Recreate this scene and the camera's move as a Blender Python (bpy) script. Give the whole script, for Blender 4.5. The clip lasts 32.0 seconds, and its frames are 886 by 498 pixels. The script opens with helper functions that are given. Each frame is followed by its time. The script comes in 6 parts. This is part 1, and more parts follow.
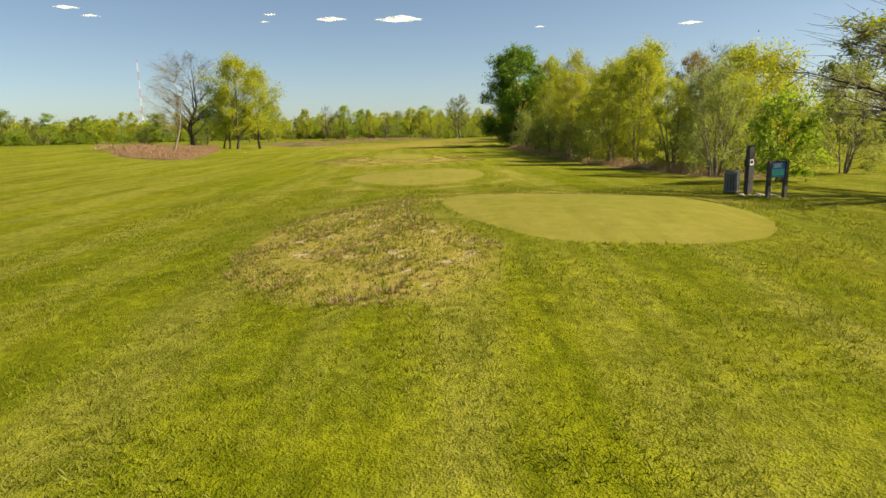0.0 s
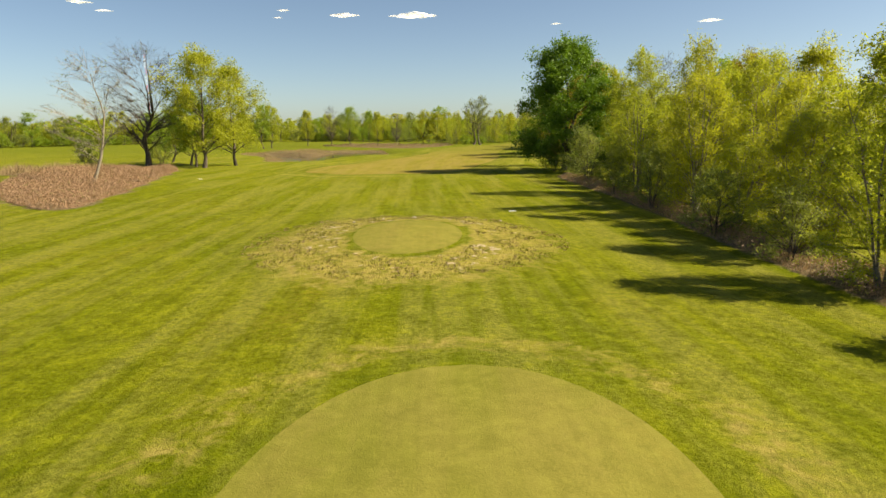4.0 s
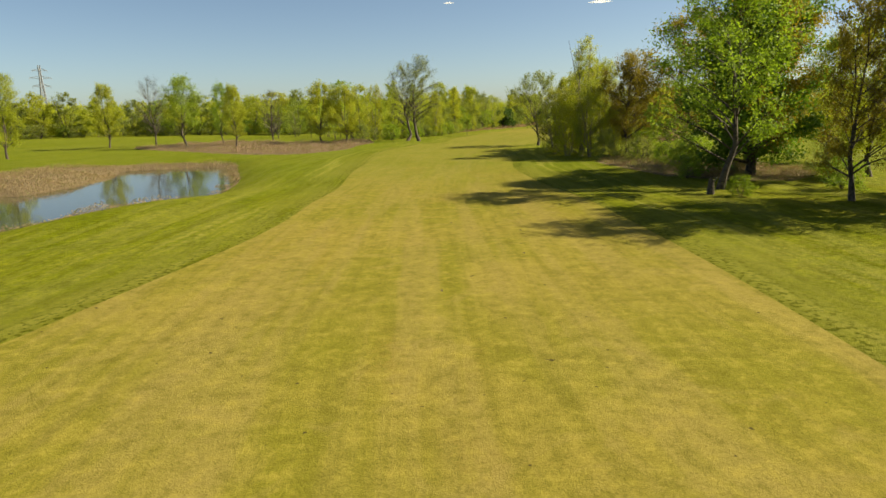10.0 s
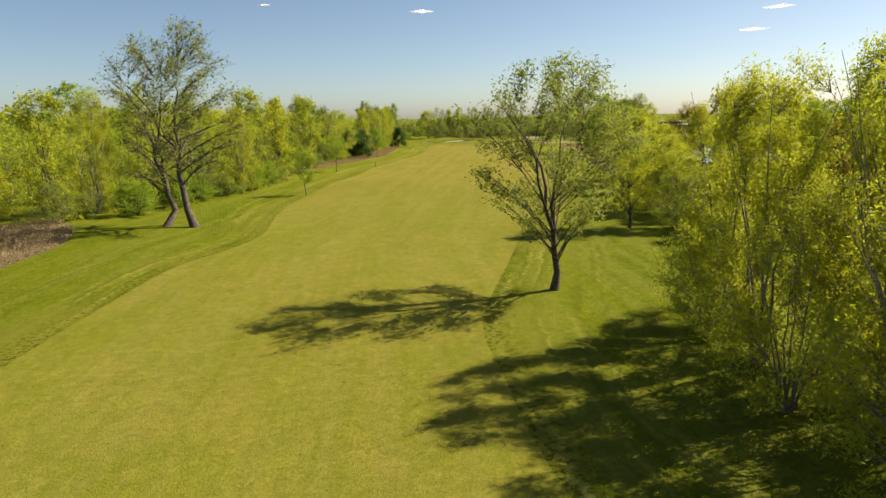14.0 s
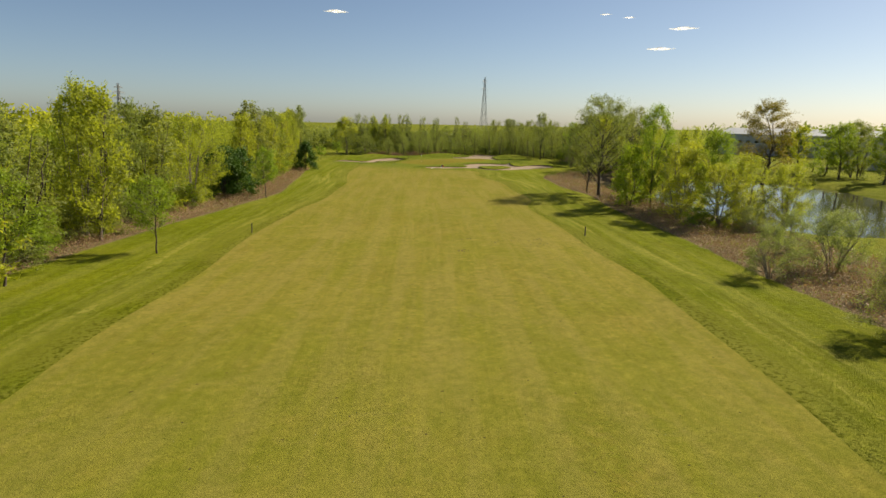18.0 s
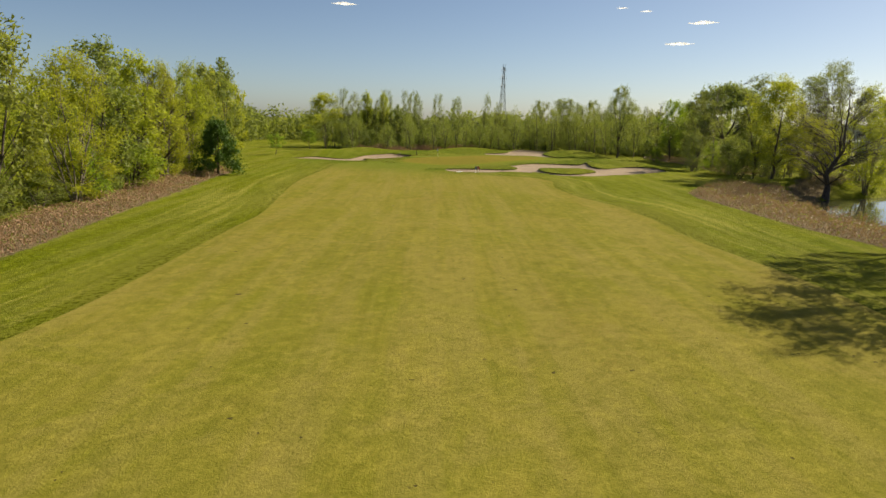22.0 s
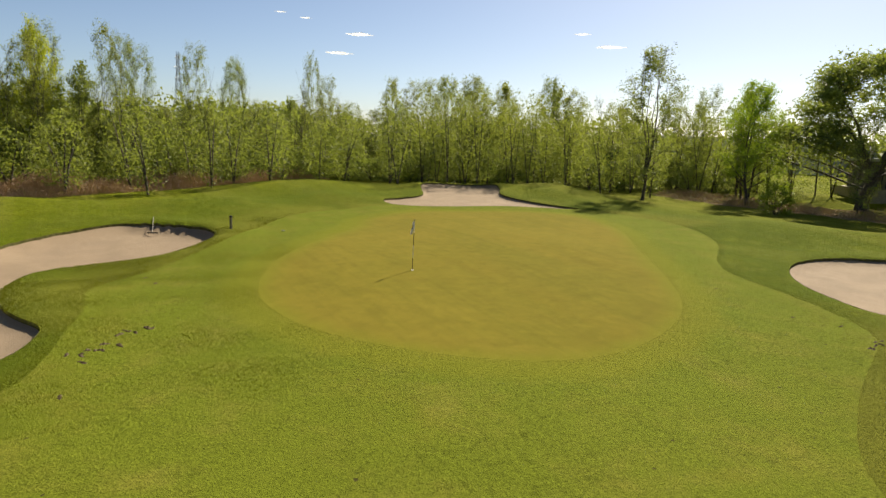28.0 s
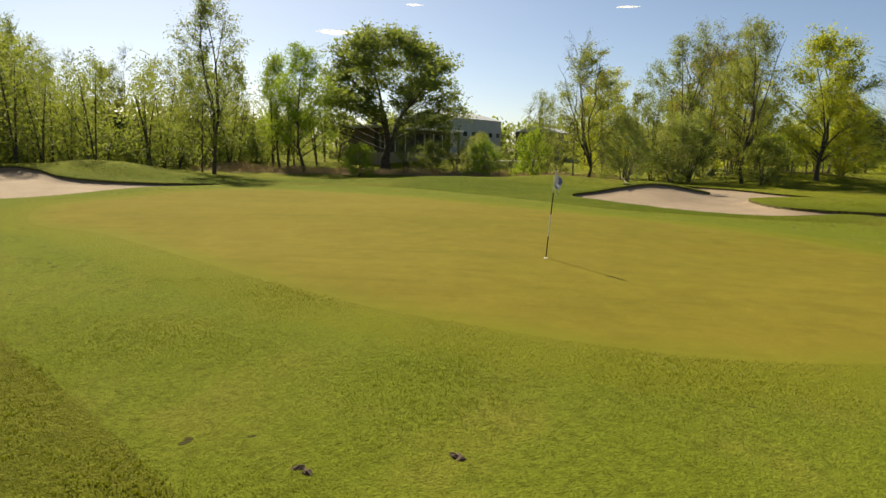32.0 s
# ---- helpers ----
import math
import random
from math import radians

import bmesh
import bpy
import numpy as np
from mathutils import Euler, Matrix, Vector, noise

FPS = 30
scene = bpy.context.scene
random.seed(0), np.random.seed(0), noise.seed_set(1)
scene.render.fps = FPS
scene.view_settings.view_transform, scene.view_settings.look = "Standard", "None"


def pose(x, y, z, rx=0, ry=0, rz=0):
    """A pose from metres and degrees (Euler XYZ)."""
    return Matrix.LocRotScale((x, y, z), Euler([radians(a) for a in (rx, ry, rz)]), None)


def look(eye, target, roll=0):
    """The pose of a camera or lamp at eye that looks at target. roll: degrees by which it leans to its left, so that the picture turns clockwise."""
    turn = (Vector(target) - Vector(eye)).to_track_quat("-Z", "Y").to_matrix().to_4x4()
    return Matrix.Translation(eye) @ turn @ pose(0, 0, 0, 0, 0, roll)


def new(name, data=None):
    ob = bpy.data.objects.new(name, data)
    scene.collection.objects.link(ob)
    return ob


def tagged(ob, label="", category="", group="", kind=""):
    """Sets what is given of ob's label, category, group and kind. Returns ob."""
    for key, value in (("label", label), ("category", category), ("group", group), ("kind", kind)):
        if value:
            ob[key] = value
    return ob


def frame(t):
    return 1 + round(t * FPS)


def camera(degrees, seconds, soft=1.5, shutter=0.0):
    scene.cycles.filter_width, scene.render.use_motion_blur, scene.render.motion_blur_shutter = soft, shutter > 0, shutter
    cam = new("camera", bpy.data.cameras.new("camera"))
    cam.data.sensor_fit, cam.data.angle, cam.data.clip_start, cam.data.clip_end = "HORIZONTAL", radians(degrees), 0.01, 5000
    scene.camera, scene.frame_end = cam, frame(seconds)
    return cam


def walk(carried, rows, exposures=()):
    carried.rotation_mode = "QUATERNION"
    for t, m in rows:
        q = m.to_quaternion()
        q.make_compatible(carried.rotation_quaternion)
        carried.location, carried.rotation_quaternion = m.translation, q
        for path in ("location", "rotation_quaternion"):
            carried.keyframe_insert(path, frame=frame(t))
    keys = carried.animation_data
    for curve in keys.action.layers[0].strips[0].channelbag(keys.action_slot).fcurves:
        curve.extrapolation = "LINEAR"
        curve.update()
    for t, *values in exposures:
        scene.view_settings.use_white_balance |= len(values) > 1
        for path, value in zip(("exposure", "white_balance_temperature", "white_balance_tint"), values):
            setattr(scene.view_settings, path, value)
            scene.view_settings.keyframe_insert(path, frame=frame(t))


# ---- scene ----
cam = camera(70.4, 32.0)
PATH = [
    (0, (-0.905, 1.602, 3.222), (-0.906, 3.568, 2.855), -1.1),
    (1, (-1.227, 7.548, 3.632), (-1.225, 9.514, 3.265), -0.6),
    (2, (-1.44, 15.662, 4.571), (-1.448, 17.629, 4.208), -0.4),
    (2.5, (-1.49, 20.058, 5.175), (-1.51, 22.025, 4.81), -0.8),
    (4.5, (-3.078, 41.052, 6.976), (-3.124, 43.016, 6.599), -0.6),
    (5, (-3.504, 47.786, 7.275), (-3.56, 49.749, 6.896), -0.7),
    (6, (-4.903, 63.821, 7.304), (-4.971, 65.783, 6.919), -0.9),
    (7, (-5.916, 82.854, 6.679), (-5.982, 84.815, 6.288), -1.0),
    (8, (-7.323, 103.753, 6.21), (-7.308, 105.714, 5.814), -1.1),
    (9, (-9.565, 124.774, 6.648), (-9.424, 126.725, 6.233), -1.1),
    (10, (-9.321, 148.682, 6.871), (-9.038, 150.615, 6.444), -1.4),
    (11, (-8.2, 171.333, 7.466), (-7.735, 173.232, 7.044), -0.6),
    (12, (-5.2, 193.8, 8.5), (-4.629, 195.671, 8.085), -0.7),
    (13, (0.47, 216.945, 9.551), (1.175, 218.77, 9.136), -1.3),
    (14, (5.686, 236.213, 10.731), (6.48, 238.001, 10.317), -1.1),
    (15, (10.717, 255.41, 11.791), (11.613, 257.152, 11.386), 0.0),
    (17.5,(26.995,292.931,12.695),(28.024,294.599,12.299),1.1),
    (18,(30.998,301.967,12.365),(32.041,303.627,11.969),1.2),
    (19,(40.575,319.395,10.866),(41.603,321.065,10.47),1.2),
    (20,(49.69,336.917,9.44),(50.717,338.586,9.039),1.4),
    (21,(59.145,354.335,8.218),(60.164,356.008,7.816),1.8),
    (22,(67.76,368.294,7.781),(68.779,369.966,7.377),1.5),
    (23,(76.172,384.992,7.46),(77.228,386.643,7.06),1.7),
    (24,(84.916,402.451,7.589),(86.019,404.071,7.193),2.0),
    (24.5,(88.89,410.108,7.699),(90.019,411.711,7.303),1.8),
    (26.5, (102.986, 444.441, 6.888), (104.424, 445.78, 6.515), 2.4),
    (27, (105.18, 450.479, 6.628), (106.703, 451.722, 6.264), 2.3),
    (27.5, (106.617, 455.35, 6.153), (108.238, 456.465, 5.797), 2.3),
    (28, (107.615, 459.066, 5.766), (109.344, 460.007, 5.418), 2.7),
    (28.5, (108.521, 462.927, 5.126), (110.353, 463.654, 4.788), 2.1),
    (29, (109.298, 466.131, 4.595), (111.198, 466.658, 4.264), 1.9),
    (29.5, (110.178, 469.264, 4.181), (112.13, 469.547, 3.851), 1.7),
    (30, (111.265, 472.19, 3.817), (113.238, 472.23, 3.492), 1.6),
    (30.5, (112.469, 474.939, 3.526), (114.433, 474.745, 3.2), 1.6),
    (31, (113.804, 477.438, 3.216), (115.734, 477.022, 2.892), 1.4),
    (31.5, (115.458, 479.877, 3.018), (117.312, 479.201, 2.694), 1.1),
    (32, (117.614, 481.725, 2.807), (119.353, 480.789, 2.493), 1.3),
]
walk(cam, [(t, look(eye, target, roll)) for t, eye, target, roll in PATH],
     [(0, 1.26, 7800, 6), (7, 1.4, 7700, 6), (9, 1.54, 7700, 5), (10, 1.14, 7600, 4), (11, 1.24, 7600, 4), (12, 1.4, 7600, 4), (13, 1.3, 7500, 6), (15, 1.08, 7300, 8), (18, 0.82, 7200, 8), (24, 0.83, 7200, 9), (28, 0.98, 7100, 9), (30, 0.84, 7100, 9), (32, 0.98, 7300, 8)])

# ---- world, sun and exposure ----
world = bpy.data.worlds.new("sky")
scene.world = world
world.use_nodes = True
wn = world.node_tree.nodes
sky = wn.new("ShaderNodeTexSky")
sky.sky_type = "NISHITA"
sky.sun_disc = False
sky.sun_elevation = radians(40)
sky.sun_rotation = radians(92)
sky.air_density, sky.dust_density, sky.ozone_density = 0.7, 0.8, 3.0
wn["Background"].inputs[1].default_value = 0.060
world.node_tree.links.new(sky.outputs[0], wn["Background"].inputs[0])
SUN_AZ, SUN_EL = radians(92), radians(40)
sun_dir = Vector((math.sin(SUN_AZ) * math.cos(SUN_EL), math.cos(SUN_AZ) * math.cos(SUN_EL), math.sin(SUN_EL)))
sun = new("sun", bpy.data.lights.new("sun", "SUN"))
sun.data.energy, sun.data.angle, sun.data.color = 4.6, radians(0.55), (1.0, 0.93, 0.80)
sun.matrix_world = look(tuple(sun_dir * 300), (0, 0, 0))

# ---- material helpers ----
def mat(name):
    m = bpy.data.materials.new(name)
    m.use_nodes = True
    return m, m.node_tree.nodes, m.node_tree.links, m.node_tree.nodes["Principled BSDF"]


def noise_at(m, vec, scale, detail=4.0, rough=0.55, distort=0.0):
    n = m.node_tree.nodes.new("ShaderNodeTexNoise")
    n.inputs["Scale"].default_value, n.inputs["Detail"].default_value = scale, detail
    n.inputs["Roughness"].default_value, n.inputs["Distortion"].default_value = rough, distort
    if vec is not None:
        m.node_tree.links.new(vec, n.inputs["Vector"])
    return n.outputs["Fac"]


def ramp(m, fac, lo, hi, a=0.0, b=1.0):
    n = m.node_tree.nodes.new("ShaderNodeMapRange")
    n.interpolation_type = "SMOOTHSTEP"
    for k, v in zip(("From Min", "From Max", "To Min", "To Max"), (lo, hi, a, b)):
        n.inputs[k].default_value = v
    m.node_tree.links.new(fac, n.inputs["Value"])
    return n.outputs["Result"]


def blend(m, fac, a, b, mode="MIX"):
    n = m.node_tree.nodes.new("ShaderNodeMix")
    n.data_type, n.blend_type = "RGBA", mode
    for s, v in ((n.inputs[0], fac), (n.inputs[6], a), (n.inputs[7], b)):
        if isinstance(v, (int, float)):
            s.default_value = v
        elif isinstance(v, tuple):
            s.default_value = (*v, 1)
        else:
            m.node_tree.links.new(v, s)
    return n.outputs[2]


def calc(m, op, a, b=0.0):
    n = m.node_tree.nodes.new("ShaderNodeMath")
    n.operation = op
    for s, v in zip(n.inputs, (a, b)):
        if isinstance(v, (int, float)):
            s.default_value = v
        else:
            m.node_tree.links.new(v, s)
    return n.outputs[0]


def bump(m, height, strength, distance, bsdf):
    n = m.node_tree.nodes.new("ShaderNodeBump")
    n.inputs["Strength"].default_value, n.inputs["Distance"].default_value = strength, distance
    m.node_tree.links.new(height, n.inputs["Height"])
    m.node_tree.links.new(n.outputs[0], bsdf.inputs["Normal"])


def stretched(m, sx, sy, uv=None):
    tc = m.node_tree.nodes.new("ShaderNodeTexCoord") if uv is None else m.node_tree.nodes.new("ShaderNodeUVMap")
    mp = m.node_tree.nodes.new("ShaderNodeMapping")
    mp.inputs["Scale"].default_value = (sx, sy, 1)
    if uv is None:
        m.node_tree.links.new(tc.outputs["Object"], mp.inputs[0])
    else:
        tc.uv_map = uv
        m.node_tree.links.new(tc.outputs[0], mp.inputs[0])
    return mp.outputs[0]


def grass(name, dark, light, straw, straw_amt, stripes, blade=0.35, dry=False, tuft=1.0, speck=0.0, lush=None, edge=False, collar=""):
    """Turf: patches, streaks along the course, fine blades with shade between them in the colour; straw where the turf
    is thin.
    """
    m, nodes, links, b = mat(name)
    flat = stretched(m, 1, 1)
    lane = stretched(m, 1, 0.06, "course")
    c = blend(m, ramp(m, noise_at(m, flat, 0.10, 5, 0.6, 0.6), 0.36, 0.64), dark, light)
    streak = noise_at(m, lane, 0.55, 4, 0.6)
    thread = noise_at(m, stretched(m, 1, 0.035, "course"), 2.4, 3, 0.65)
    c = blend(m, calc(m, "MULTIPLY", ramp(m, thread, 0.44, 0.64), stripes * 0.75), c, tuple(v * 0.70 for v in dark))
    rust = calc(m, "MULTIPLY", ramp(m, noise_at(m, stretched(m, 1, 0.3, "course"), 0.16, 5, 0.6), 0.52, 0.68), ramp(m, noise_at(m, flat, 3.5, 3, 0.7), 0.35, 0.6))
    c = blend(m, calc(m, "MULTIPLY", rust, stripes * 0.9), c, tuple(v * k for v, k in zip(straw, (0.85, 0.72, 0.5))))
    c = blend(m, calc(m, "MULTIPLY", ramp(m, streak, 0.42, 0.62), stripes), c, straw)
    patch = ramp(m, noise_at(m, flat, 0.33, 6, 0.68, 1.2), 0.50, 0.70)
    c = blend(m, calc(m, "MULTIPLY", patch, straw_amt), c, straw)
    clump = noise_at(m, flat, 0.8, 5, 0.7, 0.8)
    c = blend(m, calc(m, "MULTIPLY", ramp(m, clump, 0.50, 0.64), 0.5 * blade + 0.08), c, tuple(v * 1.45 for v in light))
    c = blend(m, calc(m, "MULTIPLY", ramp(m, clump, 0.48, 0.36), 0.6 * blade + 0.08), c, tuple(v * 0.62 for v in dark))
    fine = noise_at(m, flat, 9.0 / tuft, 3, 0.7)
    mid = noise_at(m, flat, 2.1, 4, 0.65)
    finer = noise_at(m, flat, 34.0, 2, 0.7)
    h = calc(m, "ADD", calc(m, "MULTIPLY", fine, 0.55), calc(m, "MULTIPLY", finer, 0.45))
    # Bump hollows darkened, crests lightened: shade between blades put into the colour.
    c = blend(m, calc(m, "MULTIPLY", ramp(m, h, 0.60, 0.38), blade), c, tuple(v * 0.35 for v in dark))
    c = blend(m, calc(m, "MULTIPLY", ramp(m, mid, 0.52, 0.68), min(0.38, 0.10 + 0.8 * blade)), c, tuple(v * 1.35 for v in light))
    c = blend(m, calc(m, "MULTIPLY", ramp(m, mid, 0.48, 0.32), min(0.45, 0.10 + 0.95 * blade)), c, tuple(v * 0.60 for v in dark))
    if lush:
        al = nodes.new("ShaderNodeAttribute")
        al.attribute_name = "lush"
        c = blend(m, calc(m, "MULTIPLY", al.outputs["Fac"], ramp(m, noise_at(m, flat, 0.5, 4, 0.6), 0.2, 0.6, 0.55, 1.0)), c, blend(m, h, tuple(v * 0.60 for v in lush), tuple(v * 1.30 for v in lush)))
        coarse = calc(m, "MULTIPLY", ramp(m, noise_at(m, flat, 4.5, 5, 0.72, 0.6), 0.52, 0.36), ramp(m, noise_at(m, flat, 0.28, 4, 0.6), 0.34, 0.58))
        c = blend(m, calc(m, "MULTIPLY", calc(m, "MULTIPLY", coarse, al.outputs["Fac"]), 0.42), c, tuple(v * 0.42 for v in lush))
    if edge:
        ae = nodes.new("ShaderNodeAttribute")
        ae.attribute_name = "edge"
        wob = calc(m, "ADD", ae.outputs["Fac"], calc(m, "MULTIPLY", calc(m, "SUBTRACT", noise_at(m, flat, 0.7, 4, 0.6), 0.5), 1.1))
        near = ramp(m, wob, 9.0, 5.0)
        cv, sep, joined = nodes.new("ShaderNodeUVMap"), nodes.new("ShaderNodeSeparateXYZ"), nodes.new("ShaderNodeCombineXYZ")
        cv.uv_map = "course"
        links.new(cv.outputs[0], sep.inputs[0])
        links.new(calc(m, "MULTIPLY", wob, 0.75), joined.inputs[0])
        links.new(calc(m, "MULTIPLY", sep.outputs[1], 0.025), joined.inputs[1])
        track = ramp(m, noise_at(m, joined.outputs[0], 1.0, 3, 0.6), 0.50, 0.66)
        worn = ramp(m, noise_at(m, flat, 1.6, 4, 0.7), 0.36, 0.58)
        calm = ramp(m, al.outputs["Fac"], 0.85, 0.55)
        c = blend(m, calc(m, "MULTIPLY", calc(m, "MULTIPLY", calc(m, "MULTIPLY", track, near), calm), worn), c, straw)
        dark_track = calc(m, "MULTIPLY", calc(m, "MULTIPLY", ramp(m, noise_at(m, joined.outputs[0], 1.7, 2, 0.5), 0.46, 0.38), near), calm)
        c = blend(m, calc(m, "MULTIPLY", dark_track, 0.45), c, tuple(v * 0.6 for v in dark))
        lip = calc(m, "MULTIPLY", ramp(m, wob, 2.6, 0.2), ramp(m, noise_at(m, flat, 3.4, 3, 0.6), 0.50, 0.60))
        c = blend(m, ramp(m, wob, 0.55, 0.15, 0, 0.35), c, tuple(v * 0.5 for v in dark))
        c = blend(m, calc(m, "MULTIPLY", calc(m, "MULTIPLY", ramp(m, wob, 6.0, 0.3), ramp(m, noise_at(m, flat, 0.09, 3, 0.5), 0.38, 0.56)), 0.6), c, (0.165, 0.160, 0.022))
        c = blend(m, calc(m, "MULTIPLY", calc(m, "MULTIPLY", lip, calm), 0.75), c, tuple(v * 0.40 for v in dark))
    if lush:
        # Grain of lush turf: pits coloured dark as shade among blades, patchily; tips paler.
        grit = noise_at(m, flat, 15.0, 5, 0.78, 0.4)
        pit_amt = ramp(m, noise_at(m, flat, 0.9, 5, 0.65), 0.38, 0.60, 0.45, 1.0)
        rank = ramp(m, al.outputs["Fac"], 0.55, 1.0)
        deep = calc(m, "MULTIPLY", calc(m, "MULTIPLY", ramp(m, grit, 0.52, 0.38), rank), pit_amt)
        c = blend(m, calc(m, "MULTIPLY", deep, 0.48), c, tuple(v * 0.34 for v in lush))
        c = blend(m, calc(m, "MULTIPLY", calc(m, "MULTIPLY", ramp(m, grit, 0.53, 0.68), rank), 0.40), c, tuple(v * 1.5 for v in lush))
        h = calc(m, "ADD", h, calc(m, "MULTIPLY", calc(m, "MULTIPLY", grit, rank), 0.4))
    if collar:
        ar = nodes.new("ShaderNodeAttribute")
        ar.attribute_name = "rim"
        off = calc(m, "ADD", ar.outputs["Fac"], calc(m, "MULTIPLY", calc(m, "SUBTRACT", noise_at(m, flat, 0.9, 4, 0.65), 0.5), 0.9))
        fringe = blend(m, noise_at(m, flat, 1.4, 4, 0.6), (0.118, 0.128, 0.010), (0.152, 0.156, 0.016))
        if collar == "inner":
            c = blend(m, ramp(m, off, 1.1, -0.7), c, fringe)
        else:
            c = blend(m, ramp(m, off, -1.8, -0.8, 0.0, 0.85), c, fringe)
            c = blend(m, ramp(m, off, -0.7, 1.1), c, (0.152, 0.131, 0.017))
    if speck:
        s = ramp(m, noise_at(m, flat, 2.6, 2, 0.5), 0.735, 0.76)
        c = blend(m, calc(m, "MULTIPLY", s, speck), c, (0.04, 0.032, 0.015))
    if edge:
        so = nodes.new("ShaderNodeAttribute")
        so.attribute_name = "soil"
        litter = blend(m, ramp(m, noise_at(m, flat, 2.5, 5, 0.7), 0.35, 0.65), (0.10, 0.075, 0.042), (0.20, 0.15, 0.085))
        c = blend(m, ramp(m, calc(m, "ADD", so.outputs["Fac"], calc(m, "MULTIPLY", calc(m, "SUBTRACT", mid, 0.5), 0.9)), 0.35, 0.65), c, litter)
    if dry:
        at = nodes.new("ShaderNodeAttribute")
        at.attribute_name = "dry"
        thin = calc(m, "ADD", at.outputs["Fac"], calc(m, "MULTIPLY", calc(m, "SUBTRACT", noise_at(m, flat, 0.8, 6, 0.7, 0.8), 0.5), 1.3))
        gate = calc(m, "MULTIPLY", ramp(m, thin, 0.25, 0.60), ramp(m, at.outputs["Fac"], 0.05, 0.35))
        c = blend(m, calc(m, "MULTIPLY", gate, 0.85), c, blend(m, ramp(m, mid, 0.4, 0.6), (0.315, 0.250, 0.070), (0.230, 0.205, 0.034)))
        clod = ramp(m, noise_at(m, flat, 1.7, 4, 0.66), 0.52, 0.36)
        c = blend(m, calc(m, "MULTIPLY", calc(m, "MULTIPLY", clod, gate), 0.45), c, (0.045, 0.055, 0.006))
        bare = calc(m, "MULTIPLY", ramp(m, noise_at(m, flat, 1.25, 4, 0.6), 0.585, 0.64), ramp(m, thin, 0.55, 0.80))
        c = blend(m, bare, c, (0.40, 0.32, 0.22))
    links.new(c, b.inputs["Base Color"])
    b.inputs["Roughness"].default_value = 1.0
    b.inputs["Specular IOR Level"].default_value = 0.04
    bump(m, calc(m, "ADD", h, calc(m, "MULTIPLY", mid, 0.6)), min(1.0, 0.35 + blade), 0.09 * tuft, b)
    return m


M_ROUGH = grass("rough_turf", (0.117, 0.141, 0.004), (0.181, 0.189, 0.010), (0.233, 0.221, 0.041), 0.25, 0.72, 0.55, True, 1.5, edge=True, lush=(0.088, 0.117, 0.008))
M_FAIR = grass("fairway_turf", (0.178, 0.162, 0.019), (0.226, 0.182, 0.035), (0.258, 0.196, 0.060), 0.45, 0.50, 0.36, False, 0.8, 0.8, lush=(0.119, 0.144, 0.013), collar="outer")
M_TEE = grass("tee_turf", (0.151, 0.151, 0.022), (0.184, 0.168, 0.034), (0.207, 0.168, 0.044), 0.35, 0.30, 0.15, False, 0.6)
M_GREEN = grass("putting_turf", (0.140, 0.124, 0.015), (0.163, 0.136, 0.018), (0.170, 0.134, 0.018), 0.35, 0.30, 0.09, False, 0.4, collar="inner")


def sand_mat():
    m, nodes, links, b = mat("bunker_sand")
    v = stretched(m, 1, 1)
    c = blend(m, ramp(m, noise_at(m, v, 0.5, 5, 0.6), 0.3, 0.7), (0.205, 0.148, 0.092), (0.255, 0.187, 0.118))
    rake = noise_at(m, stretched(m, 1.0, 9.0), 2.2, 3, 0.6, 2.5)
    c = blend(m, calc(m, "MULTIPLY", ramp(m, rake, 0.55, 0.35), 0.28), c, (0.20, 0.14, 0.085))
    c = blend(m, ramp(m, noise_at(m, v, 1.7, 3, 0.6), 0.70, 0.76, 0, 0.5), c, (0.16, 0.115, 0.075))
    links.new(c, b.inputs["Base Color"])
    b.inputs["Roughness"].default_value = 0.95
    bump(m, calc(m, "ADD", rake, noise_at(m, v, 30, 2)), 0.6, 0.03, b)
    return m


M_SAND = sand_mat()


def plain(name, color, rough=0.6, metal=0.0, vary=0.15, scale=6.0, spec=0.4):
    """A painted, wooden or metal surface with grain and wear."""
    m, nodes, links, b = mat(name)
    v = stretched(m, 1, 1)
    n = noise_at(m, v, scale, 6, 0.65)
    c = blend(m, ramp(m, n, 0.3, 0.7), tuple(x * (1 - vary) for x in color), tuple(min(1, x * (1 + vary)) for x in color))
    c = blend(m, ramp(m, noise_at(m, v, scale * 7, 3), 0.62, 0.75, 0, vary), c, tuple(x * 0.5 for x in color))
    links.new(c, b.inputs["Base Color"])
    b.inputs["Roughness"].default_value, b.inputs["Metallic"].default_value = rough, metal
    b.inputs["Specular IOR Level"].default_value = spec
    bump(m, n, 0.25, 0.01, b)
    return m


